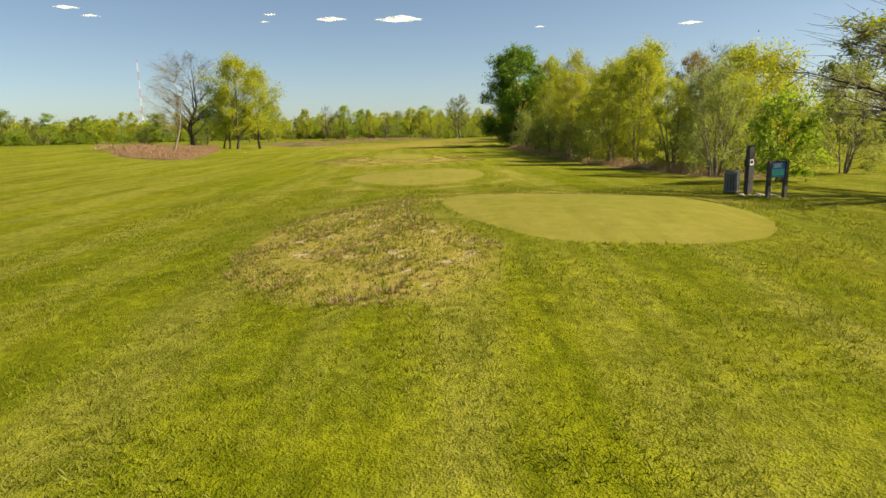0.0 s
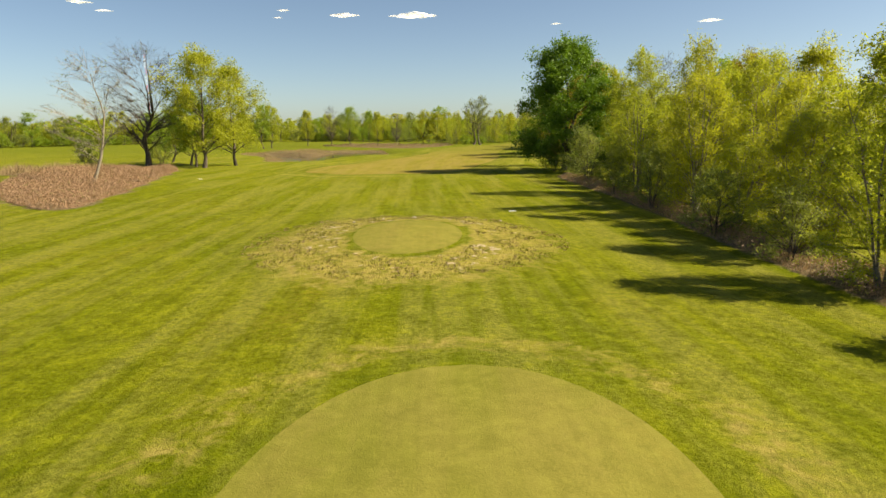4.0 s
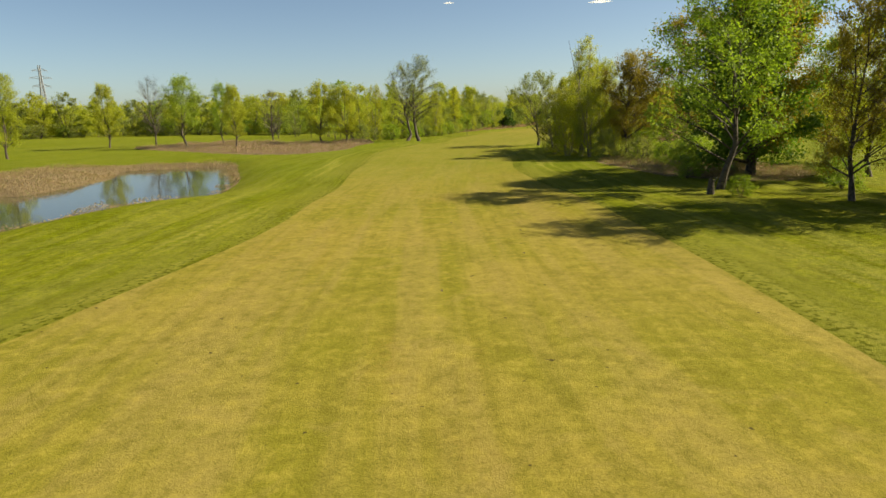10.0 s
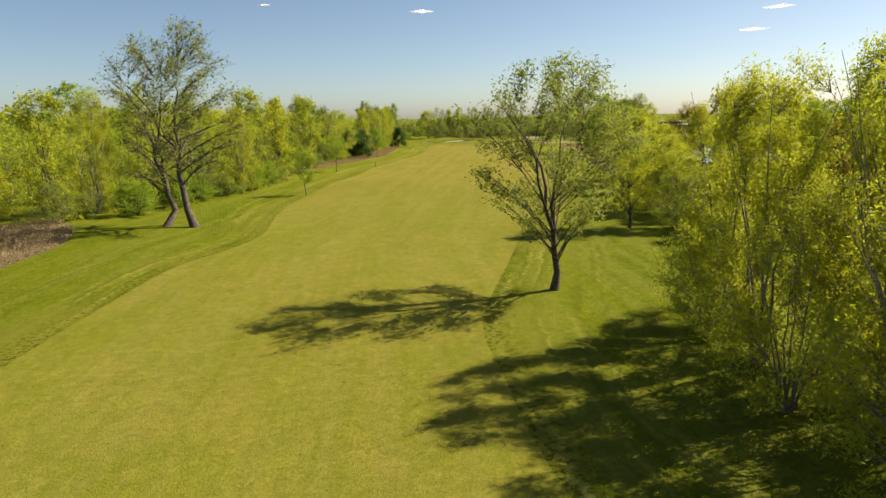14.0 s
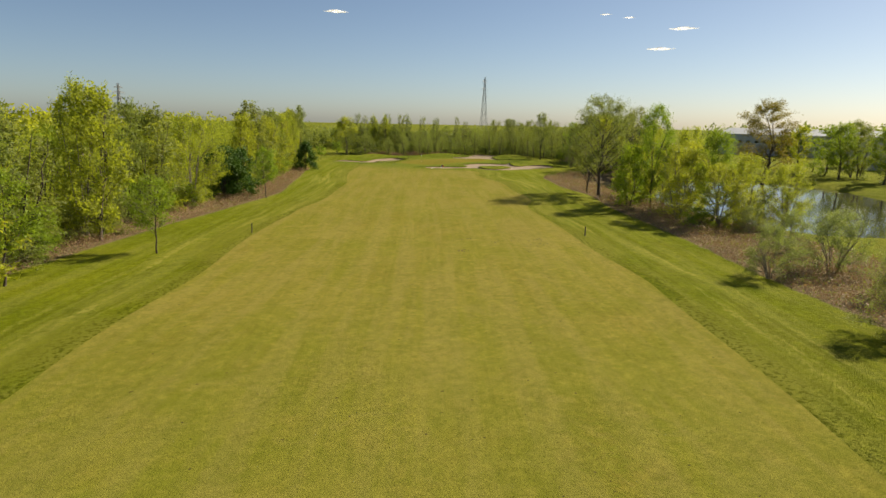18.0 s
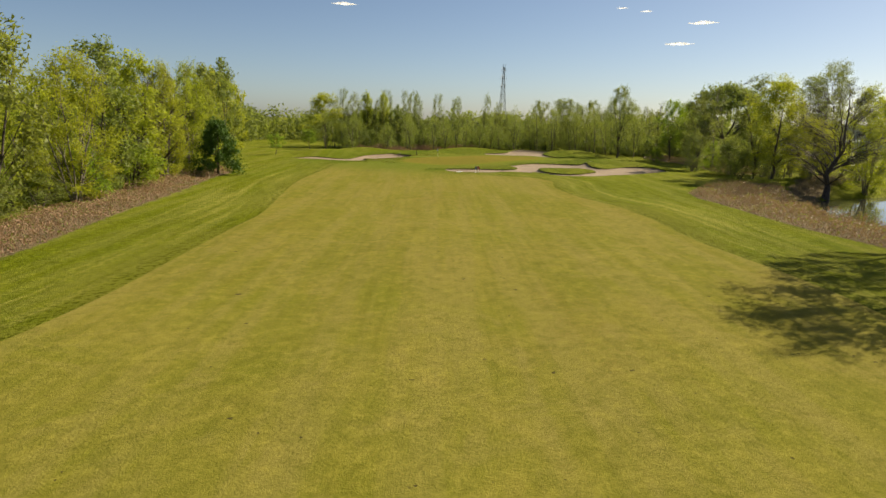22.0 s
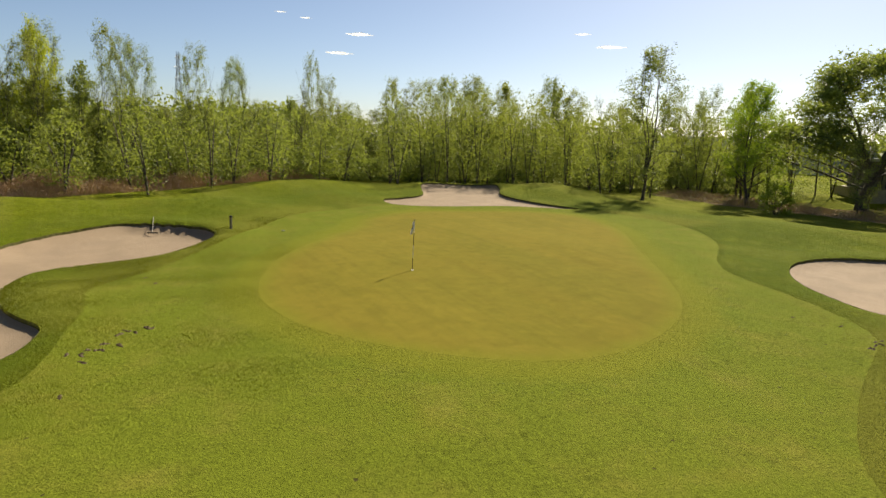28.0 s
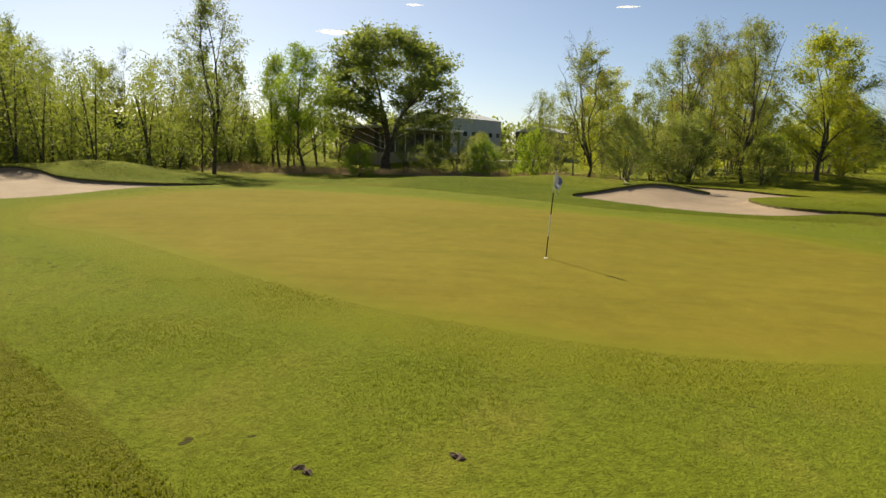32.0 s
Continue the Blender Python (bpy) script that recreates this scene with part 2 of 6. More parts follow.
def leaf_mat(name, dark, light, through_amt=0.4):
    """Leaves: each its own shade, letting some sun through."""
    m, nodes, links, b = mat(name)
    geo, info = nodes.new("ShaderNodeNewGeometry"), nodes.new("ShaderNodeObjectInfo")
    dark = tuple(0.55 * a + 0.45 * d for a, d in zip(dark, light))
    c = blend(m, geo.outputs["Random Per Island"], dark, light)
    c = blend(m, ramp(m, info.outputs["Random"], 0, 1, 0.0, 0.45), c, tuple(0.5 * (a + d) * k for a, d, k in zip(light, dark, (1.2, 1.0, 0.8))))
    links.new(c, b.inputs["Base Color"])
    b.inputs["Roughness"].default_value, b.inputs["Specular IOR Level"].default_value = 0.55, 0.25
    tr = nodes.new("ShaderNodeBsdfTranslucent")
    links.new(blend(m, 1.0, c, (1.0, 1.0, 0.55), "MULTIPLY"), tr.inputs[0])
    mx = nodes.new("ShaderNodeMixShader")
    mx.inputs[0].default_value = through_amt
    links.new(b.outputs[0], mx.inputs[1]), links.new(tr.outputs[0], mx.inputs[2])
    links.new(mx.outputs[0], nodes["Material Output"].inputs[0])
    return m


def bark_mat(name, dark, light):
    m, nodes, links, b = mat(name)
    v = stretched(m, 1, 1)
    n = noise_at(m, v, 5.0, 6, 0.7)
    links.new(blend(m, ramp(m, n, 0.35, 0.65), dark, light), b.inputs["Base Color"])
    b.inputs["Roughness"].default_value = 0.9
    bump(m, n, 0.8, 0.05, b)
    return m


M_BARK = bark_mat("dark_bark", (0.035, 0.026, 0.018), (0.11, 0.085, 0.06))
M_BARK_PALE = bark_mat("pale_bark", (0.10, 0.085, 0.06), (0.26, 0.22, 0.16))
LEAF = {
    "dark": leaf_mat("leaf_dark_green", (0.030, 0.077, 0.008), (0.074, 0.150, 0.019), 0.22),
    "deep": leaf_mat("leaf_deep_green", (0.057, 0.131, 0.011), (0.141, 0.255, 0.027), 0.4),
    "fresh": leaf_mat("leaf_fresh_green", (0.136, 0.238, 0.021), (0.281, 0.387, 0.047), 0.58),
    "lime": leaf_mat("leaf_yellow_green", (0.226, 0.285, 0.025), (0.409, 0.447, 0.057), 0.63),
    "grey": leaf_mat("leaf_pale_green", (0.170, 0.232, 0.055), (0.320, 0.372, 0.125), 0.55),
    "bronze": leaf_mat("leaf_bronze", (0.155, 0.126, 0.018), (0.273, 0.224, 0.036), 0.63),
    "olive": leaf_mat("leaf_olive", (0.122, 0.168, 0.034), (0.258, 0.303, 0.082), 0.58),
    "brown": leaf_mat("dead_stalk", (0.180, 0.112, 0.070), (0.352, 0.240, 0.158), 0.25),
    "straw": leaf_mat("reed_straw", (0.188, 0.135, 0.068), (0.315, 0.240, 0.135), 0.25),
    "blade": leaf_mat("grass_blade", (0.091, 0.124, 0.004), (0.182, 0.195, 0.015), 0.35),
}

# ---- mesh helpers ----
def tri_mesh(name, verts, faces):
    """A mesh of triangles from arrays."""
    me = bpy.data.meshes.new(name)
    me.vertices.add(len(verts))
    me.vertices.foreach_set("co", np.asarray(verts, np.float32).ravel())
    me.loops.add(faces.size)
    me.loops.foreach_set("vertex_index", faces.ravel().astype(np.int32))
    me.polygons.add(len(faces))
    me.polygons.foreach_set("loop_start", np.arange(0, faces.size, 3, dtype=np.int32))
    me.update(calc_edges=True)
    return me


def link_mesh(name, verts, faces, material, parent=None, label="", smooth=False):
    me = tri_mesh(name, verts, faces) if isinstance(faces, np.ndarray) else bpy.data.meshes.new(name)
    if not isinstance(faces, np.ndarray):
        me.from_pydata([tuple(v) for v in verts], [], faces)
    me.materials.append(material)
    if smooth:
        me.polygons.foreach_set("use_smooth", [True] * len(me.polygons))
    me.update()
    ob = new(name, me)
    if parent is not None:
        ob.parent = parent
    return tagged(ob, label)


def part(name, bm, material, parent=None, label=""):
    me = bpy.data.meshes.new(name)
    bm.to_mesh(me)
    bm.free()
    me.materials.append(material)
    ob = new(name, me)
    if parent is not None:
        ob.parent = parent
    return tagged(ob, label)


def box(size, at=(0, 0, 0), bevel=0.01, turn=(0, 0, 0)):
    bm = bmesh.new()
    bmesh.ops.create_cube(bm, size=1.0)
    bmesh.ops.scale(bm, vec=size, verts=bm.verts)
    if bevel:
        bmesh.ops.bevel(bm, geom=bm.edges[:], offset=bevel, segments=2, affect="EDGES", profile=0.7)
    bmesh.ops.transform(bm, matrix=pose(*at, *turn), verts=bm.verts)
    return bm


def rod(r, length, at=(0, 0, 0), turn=(0, 0, 0), sides=10, r2=None):
    bm = bmesh.new()
    bmesh.ops.create_cone(bm, cap_ends=True, segments=sides, radius1=r, radius2=r if r2 is None else r2, depth=length)
    bmesh.ops.translate(bm, vec=(0, 0, length / 2), verts=bm.verts)
    bmesh.ops.transform(bm, matrix=pose(*at, *turn), verts=bm.verts)
    return bm


def thing(name, at, label, category, group="", turn=0):
    e = new(name)
    e.empty_display_size = 0.2
    e.matrix_world = pose(*at, 0, 0, turn)
    return tagged(e, label, category, group)


def smooth_loop(pts, step=0.7):
    """A closed curve through the corners."""
    p, out = [Vector((*q, 0)) for q in pts], []
    n = len(p)
    for i in range(n):
        a, b, c, d = p[i - 1], p[i], p[(i + 1) % n], p[(i + 2) % n]
        k = max(2, int((c - b).length / step))
        for j in range(k):
            t = j / k
            q = 0.5 * (2 * b + (c - a) * t + (2 * a - 5 * b + 4 * c - d) * t * t + (3 * b - a - 3 * c + d) * t ** 3)
            out.append((q.x, q.y))
    return np.array(out)


def inside_by(loop, P, reach=12.0):
    """Distance from each point to a closed curve, positive inside."""
    d = np.full(len(P), -50.0)
    lo, hi = loop.min(0) - reach, loop.max(0) + reach
    near = np.where(((P >= lo) & (P <= hi)).all(1))[0]
    A, B = loop, np.roll(loop, -1, 0)
    for s in range(0, len(near), 4000):
        k = near[s:s + 4000]
        q = P[k][:, None, :]
        ab = B - A
        t = np.clip(((q - A) * ab).sum(-1) / (ab ** 2).sum(-1), 0, 1)
        dist = np.sqrt((((A + t[..., None] * ab) - q) ** 2).sum(-1)).min(1)
        up = (A[:, 1] > q[..., 1]) != (B[:, 1] > q[..., 1])
        cross = A[:, 0] + (q[..., 1] - A[:, 1]) / np.where(ab[:, 1] == 0, 1e-9, ab[:, 1]) * ab[:, 0]
        ins = ((up & (q[..., 0] < cross)).sum(1) % 2) == 1
        d[k] = np.where(ins, dist, -dist)
    return d


# ---- the course: outlines ----
FAIRWAY = smooth_loop([(-7.5, 131), (-3, 135.5), (0.3, 143), (2.8, 155), (5.4, 167.6), (7.5, 182), (8.8, 196), (9.4, 210), (10.8, 224), (12.9, 233), (15.4, 249.4),
    (18, 258), (20.5, 264.5), (28, 275), (35, 284.5), (42.3, 293), (50.2, 303), (55.3, 310.5), (60.8, 318.3), (68, 329.8), (72.1, 336.2), (77.5, 347.3)] + [
    (84.7, 360.8), (91.9, 375.1), (97.5, 381), (105, 395.8), (109, 402.3), (113.3, 411), (115.2, 418), (117.4, 423.2), (120, 428), (123.6, 432.6), (124, 438.2), (121.5, 442), (118, 445),
    (115.7, 449.5), (115.4, 452.4), (116.5, 454.4), (118.6, 456.3), (121.2, 457.2), (125.8, 456.9), (129, 456.3), (131.3, 456.3), (134.9, 457.8), (138.5, 460.7), (141.5, 461.8), (149, 462.6), (154.6, 465), (159, 468.7), (161.2, 474.5), (160, 481)] + [
    (152, 487), (144.5, 488.8), (138.3, 487.8), (132.9, 485.3), (128.2, 483.2), (124.3, 481.7), (122, 481.0), (120.3, 480.0), (118.7, 477.5), (117.2, 475.9), (114.8, 473.4), (112.4, 472.4), (110, 471), (107.5, 468.6),
    (103.5, 462), (97.2, 451.8), (91.3, 441), (86.7, 431.2), (81.2, 418.6), (77.5, 412.5), (72.6, 404.5), (68.5, 397.5), (64.5, 392), (60.8, 387.8), (57, 381.8), (54.3, 378.2)] + [
    (46.6, 365.2), (41, 354.7), (37.5, 349), (31, 338.8), (22, 321), (17.8, 310.7), (13.8, 297), (9.6, 290.3), (5.2, 285), (-0.9, 270.7), (-3.8, 260), (-5.7, 248.5),
    (-7, 238), (-8.6, 228)] + [(-10.4, 210), (-12.4, 200), (-13.8, 191), (-16, 182), (-21.4, 167.4), (-24.7, 158.7), (-27.6, 149), (-27.2, 139), (-23.4, 133.8),
    (-19.5, 130.9), (-16, 129.8), (-12, 129.8)], 1.5)
GREEN = smooth_loop([(123.3, 474.9), (122.2, 473.1), (121.5, 471), (121.4, 469), (121.7, 467), (122.3, 465.3), (123.4, 463.8), (125.3, 462.6), (128.2, 461.9), (131.6, 462), (135.8, 463.3), (142, 465.8),
    (148.8, 468.3), (153.8, 471.5), (155.8, 474.8), (152.8, 480), (148, 483.8), (142.5, 484), (138.4, 481.9), (133.5, 480.4), (128.4, 478.6), (125.5, 476.8)])
TEES = [smooth_loop([(-0.9, 23.5), (-0.5, 25.2), (0.4, 26.7), (1.4, 27.7), (2.7, 28.1), (4.8, 27.7), (6.8, 26.1), (7.9, 23.4), (8.3, 20.6), (8, 18.2), (7, 16.4), (6, 15.6), (4.6, 15.1), (3, 15.1), (1.7, 15.3), (0.8, 16.2), (0.1, 17.5), (-0.5, 19.4), (-0.9, 21.5)]),
        smooth_loop([(-2.5 + 4.4 * math.cos(a), 43.9 + 7.2 * math.sin(a)) for a in np.linspace(0, 6.283, 12, endpoint=False)]),
        smooth_loop([(-5.3 + 3.1 * math.cos(a), 70.6 + 5.2 * math.sin(a)) for a in np.linspace(0, 6.283, 12, endpoint=False)])]
PATCH = smooth_loop([(-6.3, 17.6), (-6.0, 19.8), (-5.6, 21.8), (-5.1, 24), (-3.8, 25.5), (-2.5, 26.8), (-1.4, 26.6), (-1.2, 24), (-1.1, 20.5), (-0.4, 18), (0.3, 16), (0.5, 14.6), (0.2, 13), (-0.5, 11.8), (-1.3, 11.2), (-2.5, 11.4),
    (-3.8, 12), (-4.8, 13), (-5.7, 14.6)])
BUNKERS = [
    smooth_loop([(118.8, 451.2), (118.7, 449.8), (119.4, 448.5), (120.4, 447.7), (121.9, 446.9), (123.7, 446.6), (125.8, 447.2), (128, 446.9), (129.6, 443.5), (130.8, 438.8), (136, 436.6), (140.3, 437.4), (146.6, 437.9), (153.5, 438.7),
                 (156, 442.7), (152.8, 446.8), (147.3, 445.7), (145.6, 447.8), (147.4, 451.3), (148.5, 453.4), (148.4, 455.6), (147, 457.2), (144.3, 458.3), (141, 458.6), (138.4, 458.1), (136.2, 456.9), (133.9, 455.5),
                 (132.7, 453.6), (132.9, 452.2), (132, 451.1), (130.4, 450.8), (127.4, 451.5), (124.7, 452.8), (122.5, 454.2), (120.9, 454.5), (119.6, 453.4)], 0.35),
    smooth_loop([(104.5, 484), (109, 486.5), (114, 485.2), (117, 486), (119.8, 488), (122.5, 489.6), (126, 490.7), (129.4, 490.9), (131.3, 489.5), (131.9, 487.6), (131.2, 486), (129.6, 484.9), (127.8, 484.3), (125.8, 484.2), (124, 485),
                 (122.5, 485.8), (121.4, 485.7), (120.1, 484.6), (118.6, 482.4), (117.7, 480.3), (117.2, 478.5), (117, 476.8), (116.2, 475.8), (115, 475), (113.6, 474.9), (112.6, 475.8), (111.5, 477), (109.5, 479.5), (107, 482)], 0.35),
    smooth_loop([(152.6, 489.6), (157.8, 489), (160.6, 490.6), (165, 493), (169, 492), (172, 488.6), (168.5, 485.8), (165, 483.9), (163.2, 479.6), (161.6, 475), (157.8, 479.8), (151.6, 486.2)], 0.35)]
ISLE = smooth_loop([(134.6, 448.6), (136.3, 450.1), (138.2, 450.3), (141.2, 448.6), (142.6, 446.8), (141.5, 443.5), (139.8, 441), (135, 440), (132.4, 442), (132.8, 445.5)], 0.35)
POND_LEFT = smooth_loop([(-38.7, 180), (-36.8, 194), (-31, 208), (-25, 214), (-24.5, 226), (-27, 240), (-31.5, 253), (-43, 250), (-41, 236), (-45, 222), (-58, 229), (-60, 225), (-50, 207), (-45, 192), (-43, 181)], 2)
POND_RIGHT = smooth_loop([(130, 393), (136, 402.5), (147, 409), (162, 408.5), (182, 400), (183, 382), (168, 360), (148, 345), (126, 339), (116, 343), (115, 352), (120, 366), (125, 380)], 2)
# dry growth beside the course
HEATHS = {
    "reeds_tees": smooth_loop([(-38, 88), (-54, 104), (-63, 128), (-60, 140), (-51, 144), (-44.5, 124), (-37.5, 97)], 3),
    "reed_heads": smooth_loop([(-64, 118), (-68, 128), (-64, 140), (-60, 138), (-62, 126)], 3),
    "heath_pond": smooth_loop([(-22, 268), (-11, 272), (-7, 290), (-3, 303), (-6, 318), (-20, 312), (-40, 330), (-60, 312), (-40, 285)], 3),
    "heath_left": smooth_loop([(24, 356), (29.2, 362.8), (37, 373.5), (50.5, 390.8), (60, 401.6), (64.7, 408.3), (68.8, 417.2), (76.4, 433.3), (83.5, 449.2), (88, 458), (82, 460), (72, 438), (58, 410), (46, 396), (30, 376), (20, 362)], 3),
    "heath_right": smooth_loop([(48, 272), (60, 291), (70, 309), (79, 326), (88, 341), (93.5, 350.9), (98, 358.7), (104, 370.5), (113, 383.5), (118, 396), (126, 409), (130.8, 416.4), (145, 422), (148, 416), (136, 405),
    (128, 392), (119, 376), (110, 358), (106, 344), (94, 322), (76, 300), (58, 272)], 3),
    "brambles": smooth_loop([(22, 212), (22.8, 220), (23, 228), (28, 232), (36, 226), (38, 208), (30, 200), (24, 206)], 3),
    "heath_tees": smooth_loop([(13.2, 60), (13.0, 84), (12.2, 110), (11.6, 122), (14.5, 124), (16.5, 100), (16.8, 70), (20, 42), (16, 41)], 3),
    "heath_back": smooth_loop([(132, 509), (142, 507.5), (152, 507), (162, 506), (168, 508), (160, 513), (146, 517), (132, 519)], 3),
    "heath_oak": smooth_loop([(166, 436), (172, 446), (177, 455), (182, 466), (188, 474), (194, 470), (186, 454), (180, 442), (172, 432)], 3),
    "reeds_pond": smooth_loop([(-38, 176), (-35, 192), (-29, 206), (-23.5, 213), (-22.5, 226), (-25, 242), (-29, 256), (-44, 256), (-62, 236), (-66, 222), (-54, 204), (-48, 186), (-44, 176)], 3),
    "reeds_second": smooth_loop([(128, 390), (133, 402), (146, 413.5), (164, 419), (166, 415.5), (149, 411), (137, 401), (131, 391)], 3),
}
CENTRE = np.array([(-2, -60), (-3, 30), (-5, 80), (-8, 125), (-8, 160), (-3, 200), (6, 245), (20, 287), (42, 323), (62, 356), (85, 396), (104, 428), (118, 453), (140, 485), (230, 640)], float)

# knolls: x, y, radius along x, radius along y, height
KNOLLS = [(3.5, 21, 9, 10.5, 0.95), (-2.5, 18, 4, 9, 0.25), (-2.1, 44.5, 8, 11, 0.55), (-5.2, 72, 8.5, 11, 0.85), (50, 80, 16, 22, 3.2), (-70, 120, 22, 40, 1.2),
          (114, 493, 8, 6, 1.2), (126, 498.5, 8, 5, 1.35), (138, 495, 7, 6, 0.8), (155, 501, 10, 7, 1.2), (165, 491, 9, 8, 0.75), (150, 493, 4, 3, 0.5), (174, 482, 6, 7, 1.35), (169, 480.5, 3, 4, 0.45),
          (131, 454.5, 5, 2.6, 0.45), (158, 450, 5, 8, 0.9), (159, 460, 8, 6, 0.7), (138, 444.5, 3.5, 3.5, 0.45), (142, 474, 22, 15, 0.35), (211, 440, 22, 30, 2.0), (147.8, 450, 4, 3.5, 0.75), (158, 417, 11, 6, 1.3), (121, 485.5, 10, 5, -0.75)]


def height(P, sand, water, face):
    x, y = P[:, 0], P[:, 1]
    z = 0.10 * np.sin(x * 0.071 + 1.0) * np.sin(y * 0.053) + 0.05 * np.sin(x * 0.21 + y * 0.13) + 0.03 * np.sin(x * 0.5 - y * 0.37)
    for cx, cy, rx, ry, h in KNOLLS:
        z = z + h * np.exp(-(((x - cx) / rx) ** 2 + ((y - cy) / ry) ** 2) * 1.3)
    rise = np.clip((sand + 3.5) / 3.5, 0, 1)
    z = z + (0.04 + 0.30 * face) * rise * rise * (3 - 2 * rise) * (sand > -3.5)
    cut = np.clip((sand + 0.25) / 0.8, 0, 1)
    z = z - (0.12 + 0.38 * face) * cut * cut * (3 - 2 * cut) - 0.10 * np.clip(sand / 3, 0, 1)
    bank = np.clip((water + 7) / 12, 0, 1)
    return z - 2.4 * bank * bank * (3 - 2 * bank)


def fields(P):
    isle = inside_by(ISLE, P)
    each = np.array([inside_by(b, P) for b in BUNKERS])
    sand, near = each.max(0), each.argmax(0)
    face = np.zeros(len(P))
    for k, loop in enumerate(BUNKERS):
        along, own = P @ (0.72, 0.69), loop @ (0.72, 0.69)
        f = np.clip((along - own.min() - 1.0) / (np.ptp(own) - 2.0), 0, 1)
        face = np.where(near == k, f * (0.3, 1.0, 1.0)[k], face)
    face = np.where(np.abs(isle) < 3, 0.45, face)
    sand = np.minimum(sand, -isle)
    water = np.maximum(inside_by(POND_LEFT, P), inside_by(POND_RIGHT, P))
    return sand, water, face


def ground_z(x, y):
    P = np.array([(x, y)], float)
    return float(height(P, *fields(P))[0])


def ground_many(P):
    return height(P, *fields(P))


def steps(*spans):
    out = [spans[0][0]]
    for a, b, s in spans:
        out += list(np.linspace(a, b, max(1, round((b - a) / s)) + 1)[1:])
    return np.array(out)


def spread(a, b, first):
    out, s = [a], first
    sign = 1 if b > a else -1
    while abs(out[-1] - a) < abs(b - a):
        out.append(out[-1] + sign * s)
        s *= 1.45
    return out


xs = np.concatenate([spread(-90, -2600, 6)[:0:-1], steps((-90, -30, 2.4), (-30, 20, 1.1), (20, 100, 1.5), (100, 172, 0.42), (172, 250, 2.6)), spread(250, 2600, 6)[1:]])
ys = np.concatenate([spread(-30, -2200, 6)[:0:-1], steps((-30, 8, 2.0), (8, 90, 0.8), (90, 428, 1.7), (428, 504, 0.42), (504, 600, 3.0)), spread(600, 3000, 6)[1:]])
gx, gy = np.meshgrid(xs, ys)
P0 = np.stack([gx.ravel(), gy.ravel()], 1)
sand0, water0, face0 = fields(P0)
zone = {"sand": sand0, "green": inside_by(GREEN, P0), "tee_a": inside_by(TEES[0], P0), "tee_b": inside_by(TEES[1], P0), "tee_c": inside_by(TEES[2], P0), "fairway": inside_by(FAIRWAY, P0)}


def course_uv(P):
    """Across and along the hole's centre line."""
    best, u, v, run = np.full(len(P), 1e9), np.zeros(len(P)), np.zeros(len(P)), 0.0
    for a, b in zip(CENTRE[:-1], CENTRE[1:]):
        ab = b - a
        n = np.hypot(*ab)
        t = np.clip(((P - a) @ ab) / n ** 2, 0, 1)
        off = P - (a + t[:, None] * ab)
        d = np.hypot(off[:, 0], off[:, 1])
        side = np.sign(ab[0] * (P[:, 1] - a[1]) - ab[1] * (P[:, 0] - a[0]))
        k = d < best
        best[k], u[k], v[k] = d[k], (d * side)[k], run + t[k] * n
        run += n
    return u, v


uu, vv = course_uv(P0)
soft = lambda a: np.clip(a, 0, 1) ** 2 * (3 - 2 * np.clip(a, 0, 1))
ring = lambda d, a, b: np.clip((d + b) / (b - a), 0, 1) * (d < 0)
patch = np.clip((inside_by(PATCH, P0) + 0.6) / 1.6, 0, 1)
gap = lambda d: soft((-d - 0.3) / 1.6)
dry0 = np.maximum.reduce([patch * 0.72, 0.62 * ring(zone["tee_b"], 0.8, 4.5) * gap(zone["tee_b"]), 1.0 * ring(zone["tee_c"], 0.8, 8.0) * soft((-zone["tee_c"] - 0.1) / 0.9) * np.clip((P0[:, 1] - 50) / 8, 0, 1), 0.8 * ring(zone["tee_a"], 0.6, 6.0) * soft((P0[:, 1] - 20) / 6)])
apron = soft((inside_by(GREEN, P0, 40) + 24) / 16)
lush0 = 0.50 * soft((vv - 245) / 55) - 0.25 * soft((vv - 380) / 40) + 0.75 * apron + 0.18 * np.max([ring(zone[k], 0.9, 1.8) for k in ("tee_a", "tee_b", "tee_c")], 0)
soil0 = np.max([soft((inside_by(h, P0) + 0.8) / 1.6) for h in HEATHS.values()], 0)
edge0 = np.clip(-zone["fairway"], 0, 14)
cols = np.column_stack([P0, height(P0, sand0, water0, face0), uu, vv, dry0, lush0, edge0, soil0] + list(zone.values()))
nx, ny = len(xs), len(ys)
q = (np.arange(ny - 1)[:, None] * nx + np.arange(nx - 1)[None, :]).ravel()
tris = np.concatenate([np.stack([q, q + 1, q + nx + 1], 1), np.stack([q, q + nx + 1, q + nx], 1)])


